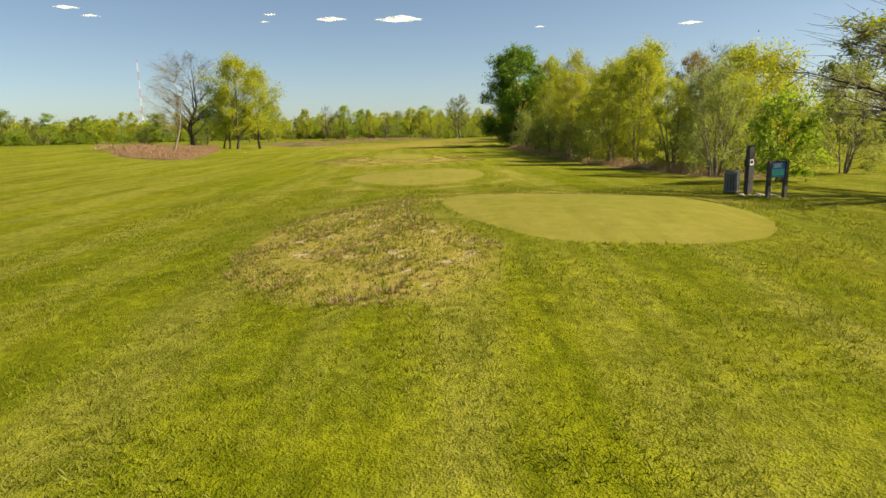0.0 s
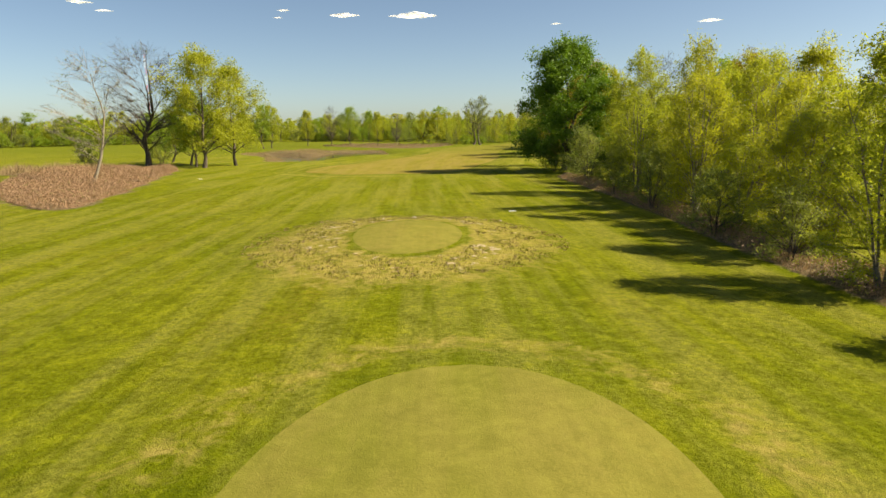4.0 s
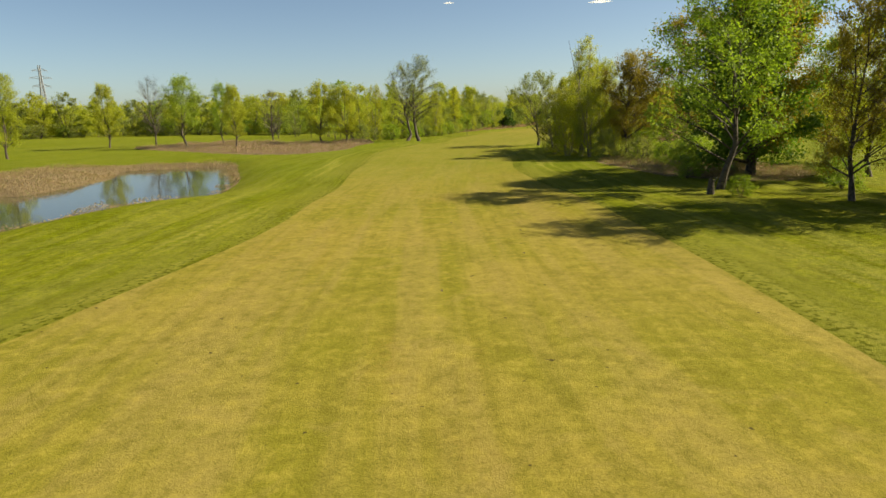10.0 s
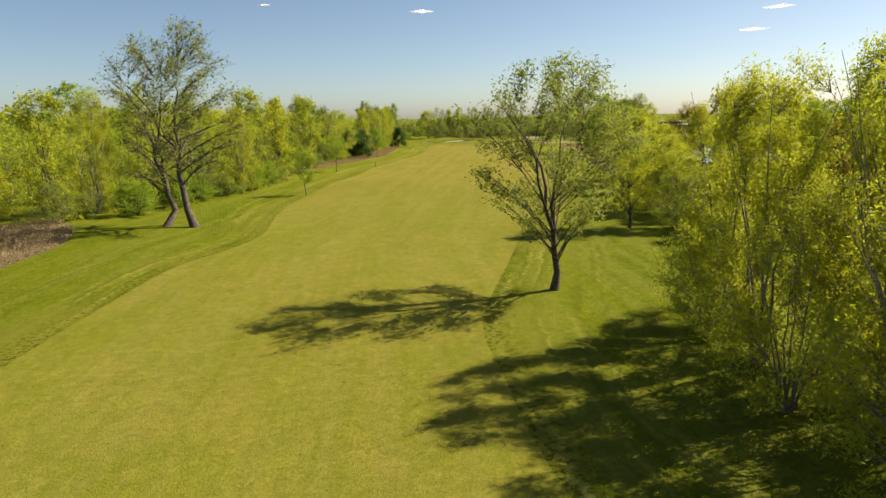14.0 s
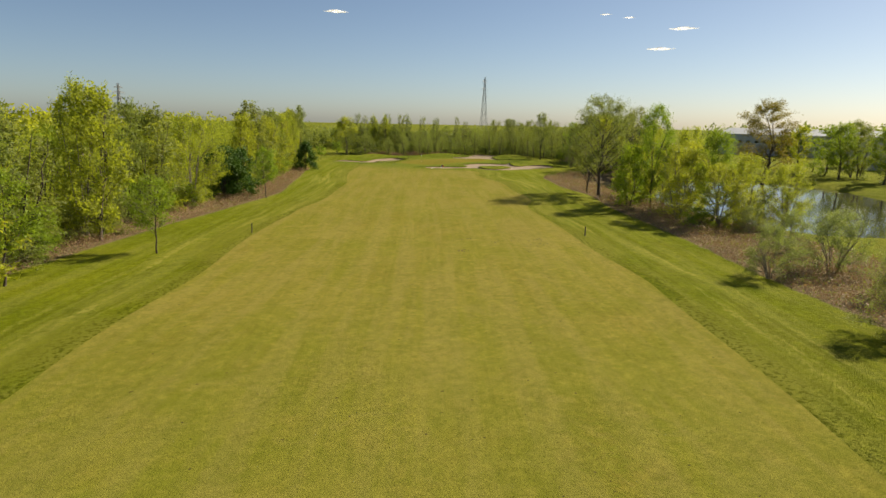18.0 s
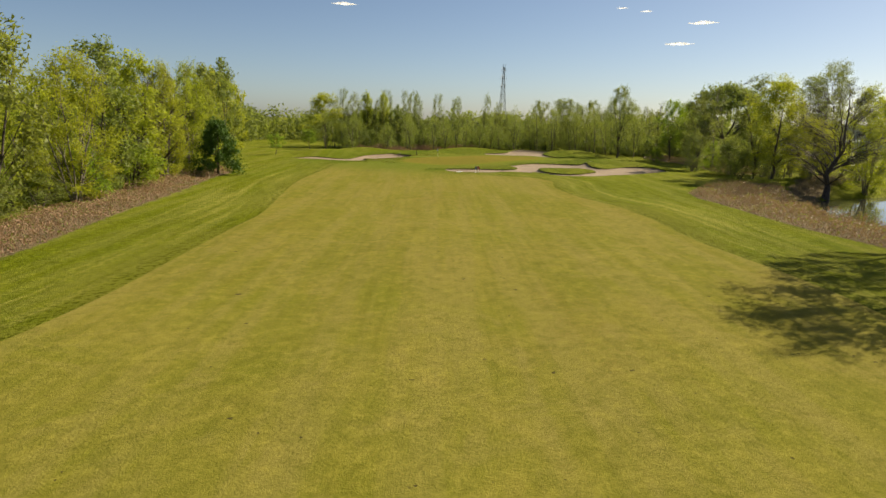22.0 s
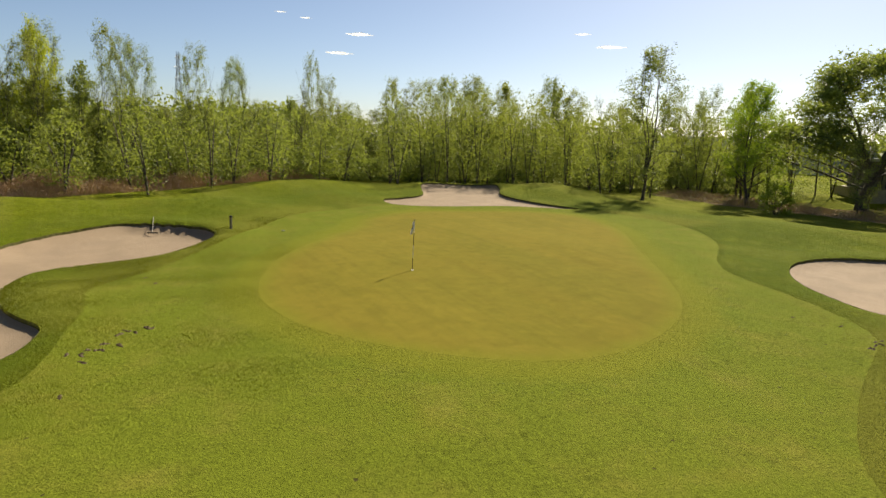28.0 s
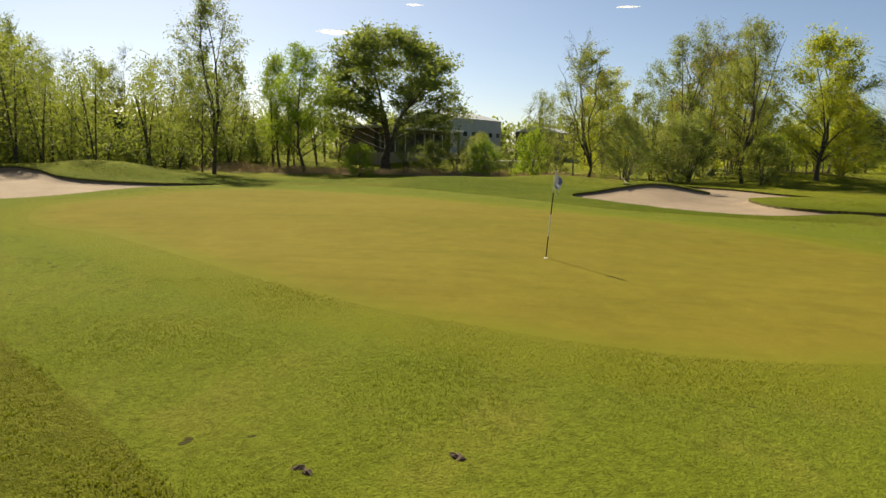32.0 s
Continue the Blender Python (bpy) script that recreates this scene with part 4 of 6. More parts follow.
# beside the tees
plant("oak_green", [(14.6, 134, 18.8, 7.4)])
plant("tree_bronze", [(15, 146, 13, 4.0)])
plant("tree_lime", [(22, 128.5, 13, 4.0)])
plant("bush_light", [(17.9, 36.5, 4.6, 2.5)])
plant("sallow", [(17.0, 43.0, 7.0, 2.9), (19.6, 51.5, 7.2, 2.8), (26, 44, 7.0, 2.6)], "willow belt by the tees")
plant("sallow_lime", [(23.5, 51, 9.0, 4.8), (20.2, 47, 6.6, 3.0)], "willow belt by the tees")
plant("willow", [(17.4, 52, 6.8, 2.8), (15, 60.5, 8.6, 2.8), (17.0, 60.0, 10.0, 2.7), (15.6, 82.5, 10.0, 2.8), (17, 87, 13.0, 2.8), (16.4, 77, 5.5, 2.6), (20, 78, 9.5, 3), (22.5, 88, 12, 3.2), (21.5, 100, 12, 3.2), (25, 93, 12.5, 3.4), (19.5, 72, 8, 2.8), (22, 111, 10, 3.2), (15.8, 69, 7.0, 2.4), (20, 74, 9, 3), (16.0, 99.6, 13.8, 3.0),
                 (20, 91, 9.0, 3), (18, 106, 8.5, 2.8), (18, 112, 8.0, 2.8), (17, 93, 7.5, 2.6)], "willow belt by the tees")
plant("tree_lime", [(20.5, 68.3, 11.5, 3.4), (23, 96, 11.5, 3.4), (24, 83, 12, 3.4), (25, 105, 10.5, 3.4), (25, 116, 10.5, 3.4)], "willow belt by the tees")
plant("bush_olive", [(14.0, 66, 3.6, 2.0), (13.6, 74, 4.0, 2.0), (13.8, 87.5, 5, 2.4), (13.8, 99, 4.6, 2.2), (14.5, 116, 5.5, 2.6), (15, 122, 6.5, 3), (16, 128, 6, 3), (12.4, 131.5, 4, 2.2)], "willow belt by the tees")
plant("tree_bronze", [(27, 58, 9, 3.0), (33, 88, 12, 3.6), (30, 107, 14, 4)])
plant("bare", [(29, 72, 11.5, 3.0), (40, 120, 15, 4.5), (26, 126, 16, 4)])
plant("bare", [(22.5, 29, 13, 8.2)])
plant("wood_olive", [(50, 72, 13, 5), (43, 69, 12, 4.6), (56, 66, 13, 5)], "trees on the bank")
plant("tree_fresh", [(40, 90, 12, 4), (33, 121, 15, 4.5)], "trees on the bank")
# group left of the tees
plant("bare_thin", [(-48.2, 113.5, 15.5, 5.0)])
plant("bare", [(-59.5, 152, 21.5, 9.0)])
plant("tree_lime", [(-48.3, 150, 20.5, 7.2), (-46.0, 160, 19, 6.0)], "trees by the reeds")
plant("tree_fresh", [(-51.5, 154, 14, 4.4), (-64, 172, 11, 4.4), (-55, 160, 13, 4)], "trees by the reeds")
plant("bush_olive", [(-70, 150, 5, 3), (-63, 165, 5, 3)])
# stand right of the fairway
plant("tree_fresh", [(21.6, 197.6, 18, 5.6)], "stand of tall trees")
plant("tree_bronze", [(29.5, 205, 19.5, 5.4), (26.2, 188.5, 15, 3.4), (28.2, 182.6, 21, 6.2), (41, 235, 19.5, 9.2), (36, 214, 18, 6)], "stand of tall trees")
plant("tree_lime", [(32.0, 184.5, 20, 6), (38, 200, 15, 4.5), (42, 186, 14, 5), (46, 215, 14, 4.5)], "stand of tall trees")
plant("oak_green", [(30.4, 206.3, 18.5, 7.0)], "stand of tall trees")
plant("bare", [(33.5, 191, 17, 4.4), (36, 176, 15, 4.4)], "stand of tall trees")
plant("bush_dark", [(40, 178, 6, 4), (45, 192, 6, 4), (30, 168, 5, 3.5), (34, 160, 6, 4), (27, 152, 6, 3.8), (22, 146, 5, 3.2), (25, 141, 6, 3.5)], "undergrowth")
plant("bush_light", [(29.5, 227.5, 3.8, 2.6), (27.5, 214, 2.6, 2.0), (33, 222, 3.4, 2.4), (20.5, 193, 1.6, 1.2), (23.5, 206, 2.2, 1.6), (30, 194, 2.4, 1.8), (27.5, 218.5, 2.6, 1.8)], "undergrowth")
plant("bush_olive", [(34, 200, 3.2, 2.2), (26, 222, 3.2, 2.2), (25.5, 230.5, 4, 2.2), (31, 211, 3, 2.2), (34.5, 229, 5, 3)], "undergrowth")
# birch clump
plant("birch", [(25.4, 239.8, 16.5, 3.0), (27.5, 242.5, 14.5, 2.6)], "birch clump")
plant("willow_fine", [(22.8, 244.2, 9.6, 3.0), (25.5, 236.6, 10.4, 2.6), (28.4, 254, 12.0, 3.0), (29, 249, 13, 2.8), (26.2, 246.5, 10.5, 2.8), (31, 244, 13.5, 3.2), (32, 252, 13.5, 3), (30, 257, 12, 2.8)], "birch clump")
plant("sallow_fine", [(23.5, 240.5, 7.5, 2.6), (25.6, 250.5, 7.5, 2.7), (29.5, 258, 6.5, 2.6), (29, 235, 7, 2.8), (32.5, 260, 6, 2.4)], "birch clump")
plant("tree_bronze", [(31.5, 236.5, 12.5, 3.4), (36, 246, 12, 3.4)], "birch clump")
plant("tree_bronze", [(29.5, 233, 14, 4.5)])
plant("lone_tree", [(27.2, 267.8, 13.4, 5.0)])
plant("tree_lime", [(46, 283, 10.5, 2.8)])
# left of the fairway
plant("tree_lime", [(-15.1, 305.2, 14, 4.7), (-9.8, 303.2, 13, 4.4)], "pair of trees by the heath")
plant("sparse", [(5.6, 307.4, 18.2, 5.4), (8.4, 305.6, 20, 6.0)], "pair of tall sparse trees")
plant("tree_fresh", [(-74.5, 274, 16, 4.2), (-46.5, 306, 16, 5), (-39, 310, 14.5, 2.6)], "trees by the pond")
plant("tree_lime", [(-72.8, 279, 16, 4.2), (-34.7, 301, 13.5, 3.2), (-68, 318, 15, 4), (-88, 292, 14, 4)], "trees by the pond")
plant("bare", [(-58, 322, 17, 4.0), (-28, 318, 13, 3.4)], "trees by the pond")
# right of the fairway, along the second pond
plant("tree_lime", [(58, 292, 9, 3), (60, 284, 10.5, 3.4), (66, 294, 11, 3.4), (52, 271, 9, 3.0)])
plant("tree_bronze", [(72, 302, 11.5, 3.4), (60, 272, 10, 3.2)])
plant("willow", [(50, 281, 7, 3), (56, 289, 8, 3.2), (61, 296, 7, 3), (66, 303, 8, 3), (72, 312, 7, 2.8), (54, 275, 9, 3.2)], "shrubs along the heath")
plant("sallow", [(62, 303, 5, 2.6), (68, 311, 5.5, 2.6), (74, 318, 5, 2.6), (82, 331, 4.5, 2.4), (55, 287, 5, 2.4), (50, 279, 5, 2.6)], "shrubs along the heath")
plant("lone_tree", [(112.3, 380.4, 16.8, 6.2), (115.4, 386.4, 11.6, 3.6)])
plant("bush_light", [(106.3, 368.4, 9.0, 3.2), (98.4, 350.5, 2.6, 2.4)])
plant("tree_fresh", [(108.5, 366, 15, 3.2), (105, 353, 12, 3)], "trees by the second pond")
plant("willow", [(103, 356.5, 9.6, 4.0), (109, 360, 10, 3.4), (100.5, 349, 8, 3), (112, 372, 9, 3), (110, 352, 7, 3), (108, 345, 8, 3.2), (116, 378, 6, 2.6), (112.5, 363, 12, 3.6), (117, 371, 10, 3.2), (106, 349, 9, 3)], "trees by the second pond")
plant("sallow", [(88.7, 329.4, 5.6, 3.2), (84, 322, 4.5, 2.4), (93.5, 336, 4.4, 2.2), (101, 345, 3.4, 2)], "shrubs along the heath")
plant("bare", [(150.6, 411.2, 14.0, 7.0)])
plant("tree_bronze", [(187, 396, 19.5, 8.0)])
plant("tree_fresh", [(196, 372, 13, 4.5), (202, 385, 14, 4.5), (190, 350, 13, 5), (176, 338, 13, 4.5), (160, 328, 13, 4.5), (112, 322, 13, 4), (118, 318, 12, 4)], "trees by the second pond")
plant("bush_olive", [(161, 431.6, 5.5, 4.0), (156, 427, 4, 2.6), (166, 435, 6, 3), (158, 423.5, 4, 2)], "bushes by the second pond")
# woodland left of the fairway
plant("young_tree", [(38.8, 364.3, 7.0, 2.2), (24.5, 327, 6.0, 1.7), (27.5, 356, 8.0, 2.6)])
plant("bush_dark", [(54.6, 405.4, 7.4, 3.5), (57.4, 407.0, 7.0, 3.0), (85, 452.8, 6.6, 2.8)])
plant("young_tree", [(59.9, 400.9, 7.6, 2.1), (104, 492, 3.9, 1.7), (118.2, 512.5, 4.6, 2.1)])
plant("bare", [(77.9, 450.7, 12.5, 3.8), (74, 446, 12, 3.4)])
WOODL = ["wood_lime", "wood_lime", "wood_lime", "willow", "wood_olive"]
belt([(-6, 317), (10, 330), (22, 346), (33, 374), (46, 395), (62, 420), (77, 449), (86, 465), (97, 500)], 20, 5.4, WOODL, 12, 15.4, 3.4, 3, "wood along the fairway", "lime")
belt([(-14, 338), (24, 398), (66, 478)], 30, 8, WOODL, 12, 15, 4.6, 4, "wood along the fairway", "fresh", 0)
# woodland behind the green
BACKW = ["slim", "slim", "slim", "wood_olive", "wood_olive", "slim_pair", "wood_bare"]
belt([(212, 466), (202, 479), (196, 495), (184, 511)], 22, 4.0, BACKW, 10.5, 14.8, 2.2, 6, "wood behind the green", "olive", 2)
belt([(184, 511), (166, 518), (150, 522), (128, 530)], 22, 4.4, BACKW, 7.5, 11.0, 2.2, 16, "wood behind the green", "olive", 2)
plant("tree_lime", [(126, 523, 13.0, 5.4), (137, 522, 13.6, 2.4), (141, 520, 13.8, 2.0)], "edge of the wood behind the green")
plant("slim", [(139, 518.5, 12.6, 1.9), (146, 517, 14.6, 1.7), (155, 516, 14.2, 1.7), (167, 510, 14.4, 1.3), (150, 518, 13.5, 1.6), (160, 515, 13, 1.6), (131, 523, 14.6, 1.8), (135, 526, 14, 1.8), (144, 524, 15, 1.8), (172, 512, 12.5, 1.5), (152, 524, 15, 1.8), (163, 519, 13.6, 1.6)], "edge of the wood behind the green")
plant("slim_pair", [(178, 473, 15.8, 3.6), (184, 497, 13.5, 3)], "edge of the wood behind the green")
plant("tree_fresh", [(184, 463, 12.8, 3.2), (190.5, 464, 12.5, 2.6)], "edge of the wood behind the green")
plant("oak_big", [(187.2, 452.2, 15.4, 9.4)])
plant("bush_olive", [(181, 449, 3.5, 2.2), (183, 445, 4.2, 2.4), (186, 440, 4.4, 2.6), (182, 438, 3.4, 2), (178, 434, 4, 2.4), (190, 445, 3.2, 2), (193, 436, 4, 2.4)], "bushes by the pavilion")
plant("slim", [(180, 453, 9.5, 1.6), (176.5, 437, 9, 1.6), (183, 433, 10, 1.8)], "bushes by the pavilion")
plant("bush_light", [(175.5, 460, 3, 2), (174, 447, 3.6, 1.8), (171, 443, 4.8, 2.0)], "bushes by the green")
plant("slim_pair", [(164.5, 441, 12.4, 3.4), (168.5, 424.5, 15.4, 3.6), (158.5, 426.5, 15.0, 3.4)], "trees right of the green")
plant("tree_lime", [(154.5, 421, 13.6, 4.2)], "trees right of the green")
plant("bare_thin", [(167.5, 440.2, 14.2, 1.8)])
plant("sallow", [(161, 439.5, 6.2, 2.2), (161.5, 433, 6, 2.5), (163.5, 428, 7, 2.6)], "trees right of the green")
plant("slim", [(164.5, 419.5, 16.4, 2.6), (168, 421, 17, 2.6), (166, 431, 12, 2)], "trees right of the green")
plant("willow", [(160, 411, 12, 4), (155, 416, 8, 3), (168, 416, 13, 4), (174, 430, 12, 3.5)], "trees right of the green")
belt([(214, 404), (208, 376), (188, 342), (150, 322), (112, 308)], 9, 6.5, ["wood_olive", "wood_lime", "wood_fresh"], 10, 15, 4.2, 26, "wood beyond the second pond", "olive")
# woods in the distance
FARW = ["wood_lime", "wood_lime", "wood_fresh", "wood_olive"]
belt([(-330, 150), (-240, 330), (-160, 430), (-90, 440), (-30, 400), (10, 400)], 24, 11, FARW, 14, 19, 6.0, 8, "distant wood", "lime", 1, 0.5)
belt([(-325, 145), (-236, 325), (-158, 424), (-90, 434), (-30, 394), (8, 394)], 6, 9, ["bush_light", "bush_olive"], 4, 8, 5.0, 18, "edge of the distant wood", "lime")


belt([(-6, 314), (10, 327), (22, 343), (31.5, 372), (44, 392.5), (60, 417), (75, 446)], 3, 4.2, ["bush_olive", "bush_light"], 2.6, 4.6, 2.6, 13, "undergrowth along the wood", "olive")
belt([(206, 465), (197, 476), (191, 492), (180, 507), (164, 515), (148, 519), (132, 524)], 10, 3.4, ["bush_olive", "bush_olive", "bush_dark"], 3.2, 6.5, 2.5, 14, "undergrowth behind the green", "olive")


def far_woods(name, line, depth, count, hmin, hmax, seed, leafkey, n=170, leaf=0.9):
    """Far woodland as one mass of crowns with gaps."""
    rng = np.random.default_rng(seed)
    line = np.array(line, float)
    seg = np.hypot(*np.diff(line, axis=0).T)
    cum = np.r_[0, np.cumsum(seg)]
    at = []
    for s in rng.uniform(0, cum[-1], count):
        j = min(len(seg) - 1, int(np.searchsorted(cum, s) - 1))
        p = line[j] + (line[j + 1] - line[j]) * (s - cum[j]) / seg[j]
        p = p + rng.normal(size=2) * depth
        h, r = rng.uniform(hmin, hmax), rng.uniform(3.5, 6.5)
        o = rng.normal(size=(n, 3))
        o /= np.linalg.norm(o, axis=1)[:, None]
        o *= rng.uniform(0.5, 1.0, (n, 1))
        at.append(np.array([p[0], p[1], h * 0.42]) + o * (r, r, h * 0.5))
    V, F = leaf_cards(rng, np.concatenate(at), leaf)
    ob = link_mesh(name, V, F, LEAF[leafkey])
    return tagged(ob, "distant belt of spring woodland", "woodland", kind="stuff")


far_woods("distant_woodland", [(-420, -60), (-360, 140), (-270, 350), (-190, 470), (-100, 480), (0, 470), (40, 560), (90, 640)], 14, 520, 12, 19, 1, "lime")
far_woods("distant_woodland", [(70, 600), (140, 580), (190, 560), (230, 520), (235, 480)], 9, 260, 8, 13, 2, "olive", 340, 0.5)
far_woods("distant_woodland", [(330, 500), (330, 380), (270, 300), (220, 240), (150, 180), (110, 100), (100, 20), (60, -120)], 12, 460, 12, 17, 3, "olive")
far_woods("distant_woodland", [(60, -130), (-150, -160), (-420, -60)], 12, 200, 12, 17, 4, "fresh")


def stalks(name, loop, count, hmin, hmax, width, key, seed, label, category):
    """A bed of upright stalks and leaves."""
    rng = np.random.default_rng(seed)
    loop = np.array(loop, float)
    P = rng.uniform(loop.min(0), loop.max(0), (count * 4, 2))
    P = P[inside_by(loop, P) > 0][:count]
    z = ground_many(P)
    n = len(P)
    base = np.column_stack([P, z - 0.03])
    a = rng.uniform(0, 6.28, n)
    side = np.column_stack([np.cos(a), np.sin(a), 0 * a]) * width
    patchy = 0.75 + 0.35 * np.sin(P[:, 0] * 0.9) * np.sin(P[:, 1] * 0.7)
    h = rng.uniform(hmin, hmax, n) * patchy
    tip = base + np.column_stack([rng.normal(size=n) * 0.5 * h, rng.normal(size=n) * 0.5 * h, h])
    V = np.stack([base - side, base + side, tip], 1).reshape(-1, 3)
    return tagged(link_mesh(name, V, np.arange(3 * n).reshape(-1, 3), LEAF[key]), label, category, kind="stuff")


def scrub(name, loop, count, hmax, leaf, key, seed, label, category, green=0.12, wave=0.6, fresh="olive", keep_off=()):
    """Low tangled growth in uneven mounds: dead stems, twigs and a few green leaves."""
    rng = np.random.default_rng(seed)
    loop = np.array(loop, float)
    P = rng.uniform(loop.min(0), loop.max(0), (count * 4, 2))
    d = inside_by(loop, P)
    k = np.where(d > 0)[0][:count]
    P, d = P[k], d[k]
    dry = (inside_by(POND_LEFT, P) < 0.3) & (inside_by(POND_RIGHT, P) < 0.3)
    for other in keep_off:
        dry &= inside_by(other, P) < -0.1
    P, d = P[dry], d[dry]
    x, y = P[:, 0] * wave, P[:, 1] * wave
    mound = 0.45 + 0.30 * np.sin(x + 1.3 * np.sin(y * 0.8 + seed)) + 0.25 * np.sin(y * 1.7 + 1.1 * np.sin(x * 1.4)) + 0.15 * rng.uniform(size=len(P))
    top = hmax * np.clip(mound, 0.12, 1.1) * np.clip(d / 1.2 + 0.25, 0, 1)
    z = ground_many(P)
    at = np.column_stack([P, z + 0.02 + top * rng.uniform(0, 1, len(P)) ** 0.6])
    w = tagged(new(name), label, category, kind="stuff")
    pick = rng.uniform(size=len(P)) < green
    for nm, sel, mk in (("dead_stems", ~pick, key), ("leaves", pick, fresh)):
        LV, LF = leaf_cards(rng, at[sel], leaf, 0.0)
        link_mesh(nm, LV, LF, LEAF[mk], w)
    few = rng.uniform(size=len(P)) < 0.35
    b = np.column_stack([P[few], z[few] - 0.03])
    n = len(b)
    a = rng.uniform(0, 6.28, n)
    side = np.column_stack([np.cos(a), np.sin(a), 0 * a]) * 0.012
    h = top[few] * rng.uniform(0.8, 1.35, n)
    tip = b + np.column_stack([rng.normal(size=n) * 0.45 * h, rng.normal(size=n) * 0.45 * h, h])
    link_mesh("stalks", np.stack([b - side, b + side, tip], 1).reshape(-1, 3), np.arange(3 * n).reshape(-1, 3), LEAF[key], w)


BROWN = ("rough belt of dead brown grass and heather", "heath", 0.22)
REEDY = ("fringe of dry reeds along the pond", "reeds")
scrub("reed_bed", HEATHS["reeds_tees"], 60000, 1.1, 0.075, "brown", 1, "bed of dry pinkish brown reeds", "reeds", 0.04)
stalks("reed_bed", HEATHS["reed_heads"], 2250, 0.66, 1.65, 0.042, "straw", 2, "pale feathery reed heads", "reeds")
scrub("heath", HEATHS["heath_pond"], 60000, 0.9, 0.085, "brown", 3, *BROWN)
scrub("heath", HEATHS["heath_left"], 80000, 0.95, 0.075, "brown", 4, *BROWN)
scrub("heath", HEATHS["heath_right"], 120000, 1.2, 0.085, "brown", 5, *BROWN)
scrub("undergrowth", HEATHS["brambles"], 26000, 0.8, 0.06, "straw", 6, "tangle of dry pale grass and brambles", "undergrowth", 0.3)
scrub("heath", HEATHS["heath_tees"], 22000, 0.75, 0.06, "brown", 7, *BROWN)
scrub("heath", HEATHS["heath_back"], 46000, 1.7, 0.06, "brown", 8, *BROWN[:2], 0.03)
scrub("heath", HEATHS["heath_oak"], 26000, 0.75, 0.06, "brown", 9, *BROWN)
scrub("reed_bed", HEATHS["reeds_pond"], 80000, 0.85, 0.075, "straw", 10, *REEDY, 0.15)
scrub("reed_bed", HEATHS["reeds_second"], 9000, 0.6, 0.05, "straw", 12, *REEDY)


def tufts(name, loop, count, hmin, hmax, keep_off, seed, label, wide=0.011, key="blade"):
    """Short grass blades standing on the rough."""
    rng = np.random.default_rng(seed)
    loop = np.array(loop, float)
    P = rng.uniform(loop.min(0), loop.max(0), (count * 2, 2))
    P = P[inside_by(loop, P) > 0]
    for k in keep_off:
        P = P[inside_by(k, P) < 0.05]
    P = P[:count]
    P = np.repeat(P, 3, 0) + rng.normal(size=(3 * len(P), 2)) * 0.03
    n = len(P)
    base = np.column_stack([P, ground_many(P) - 0.01])
    a = rng.uniform(0, 6.28, n)
    side = np.column_stack([np.cos(a), np.sin(a), 0 * a]) * wide
    h = rng.uniform(hmin, hmax, n) * (0.7 + 0.5 * np.sin(P[:, 0] * 1.3 + np.sin(P[:, 1])) * np.sin(P[:, 1] * 1.1))
    tip = base + np.column_stack([rng.normal(size=n) * 0.5 * h, rng.normal(size=n) * 0.5 * h, h])
    V = np.stack([base - side, base + side, tip], 1).reshape(-1, 3)
    return tagged(link_mesh(name, V, np.arange(3 * n).reshape(-1, 3), LEAF[key]), label, "grass", kind="stuff")


tufts("rough_grass", [(-13, 3), (13, 3), (15, 36), (-13, 36)], 42000, 0.04, 0.11, TEES, 21, "tufted green rough grass round the tees")
MOUND = smooth_loop([(-5.4 + 9.5 * math.cos(a), 71.5 + 10.5 * math.sin(a)) for a in np.linspace(0, 6.283, 14, endpoint=False)], 1)
def tussocks(name, loop, count, hmin, hmax, keep_off, seed, label):
    """Uneven clumps of grass on thin soil: arching blades, some green, some dead."""
    rng = np.random.default_rng(seed)
    P = rng.uniform(loop.min(0), loop.max(0), (count * 3, 2))
    P = P[inside_by(loop, P) > 0.15]
    for k in keep_off:
        P = P[inside_by(k, P) < -0.9]
    P = P[:count]
    size = rng.uniform(0.5, 1.0, len(P)) * (0.65 + 0.45 * np.sin(P[:, 0] * 2.1 + 1.7 * np.sin(P[:, 1] * 1.3)))
    each = 16
    C, S = np.repeat(P, each, 0), np.repeat(size, each)
    n = len(C)
    a, out = rng.uniform(0, 6.28, n), np.abs(rng.normal(size=n)) * 0.55
    way = np.column_stack([np.cos(a), np.sin(a)])
    foot = C + way * (0.10 * S * rng.uniform(0, 1, n))[:, None]
    base = np.column_stack([foot, ground_many(foot) - 0.01])
    h = S * rng.uniform(hmin, hmax, n)
    side = np.column_stack([-way[:, 1], way[:, 0], 0 * a]) * 0.011
    tip = base + np.column_stack([way * (out * h * 1.5)[:, None], h / (1 + out)])
    V = np.stack([base - side, base + side, tip], 1)
    dead = np.repeat(rng.uniform(size=len(P)) < 0.46, each) ^ (rng.uniform(size=n) < 0.18)
    w = tagged(new(name), label, "grass", kind="stuff")
    for nm, sel, key in (("green_blades", ~dead, "blade"), ("dead_blades", dead, "straw")):
        link_mesh(nm, V[sel].reshape(-1, 3), np.arange(3 * sel.sum()).reshape(-1, 3), LEAF[key], w)


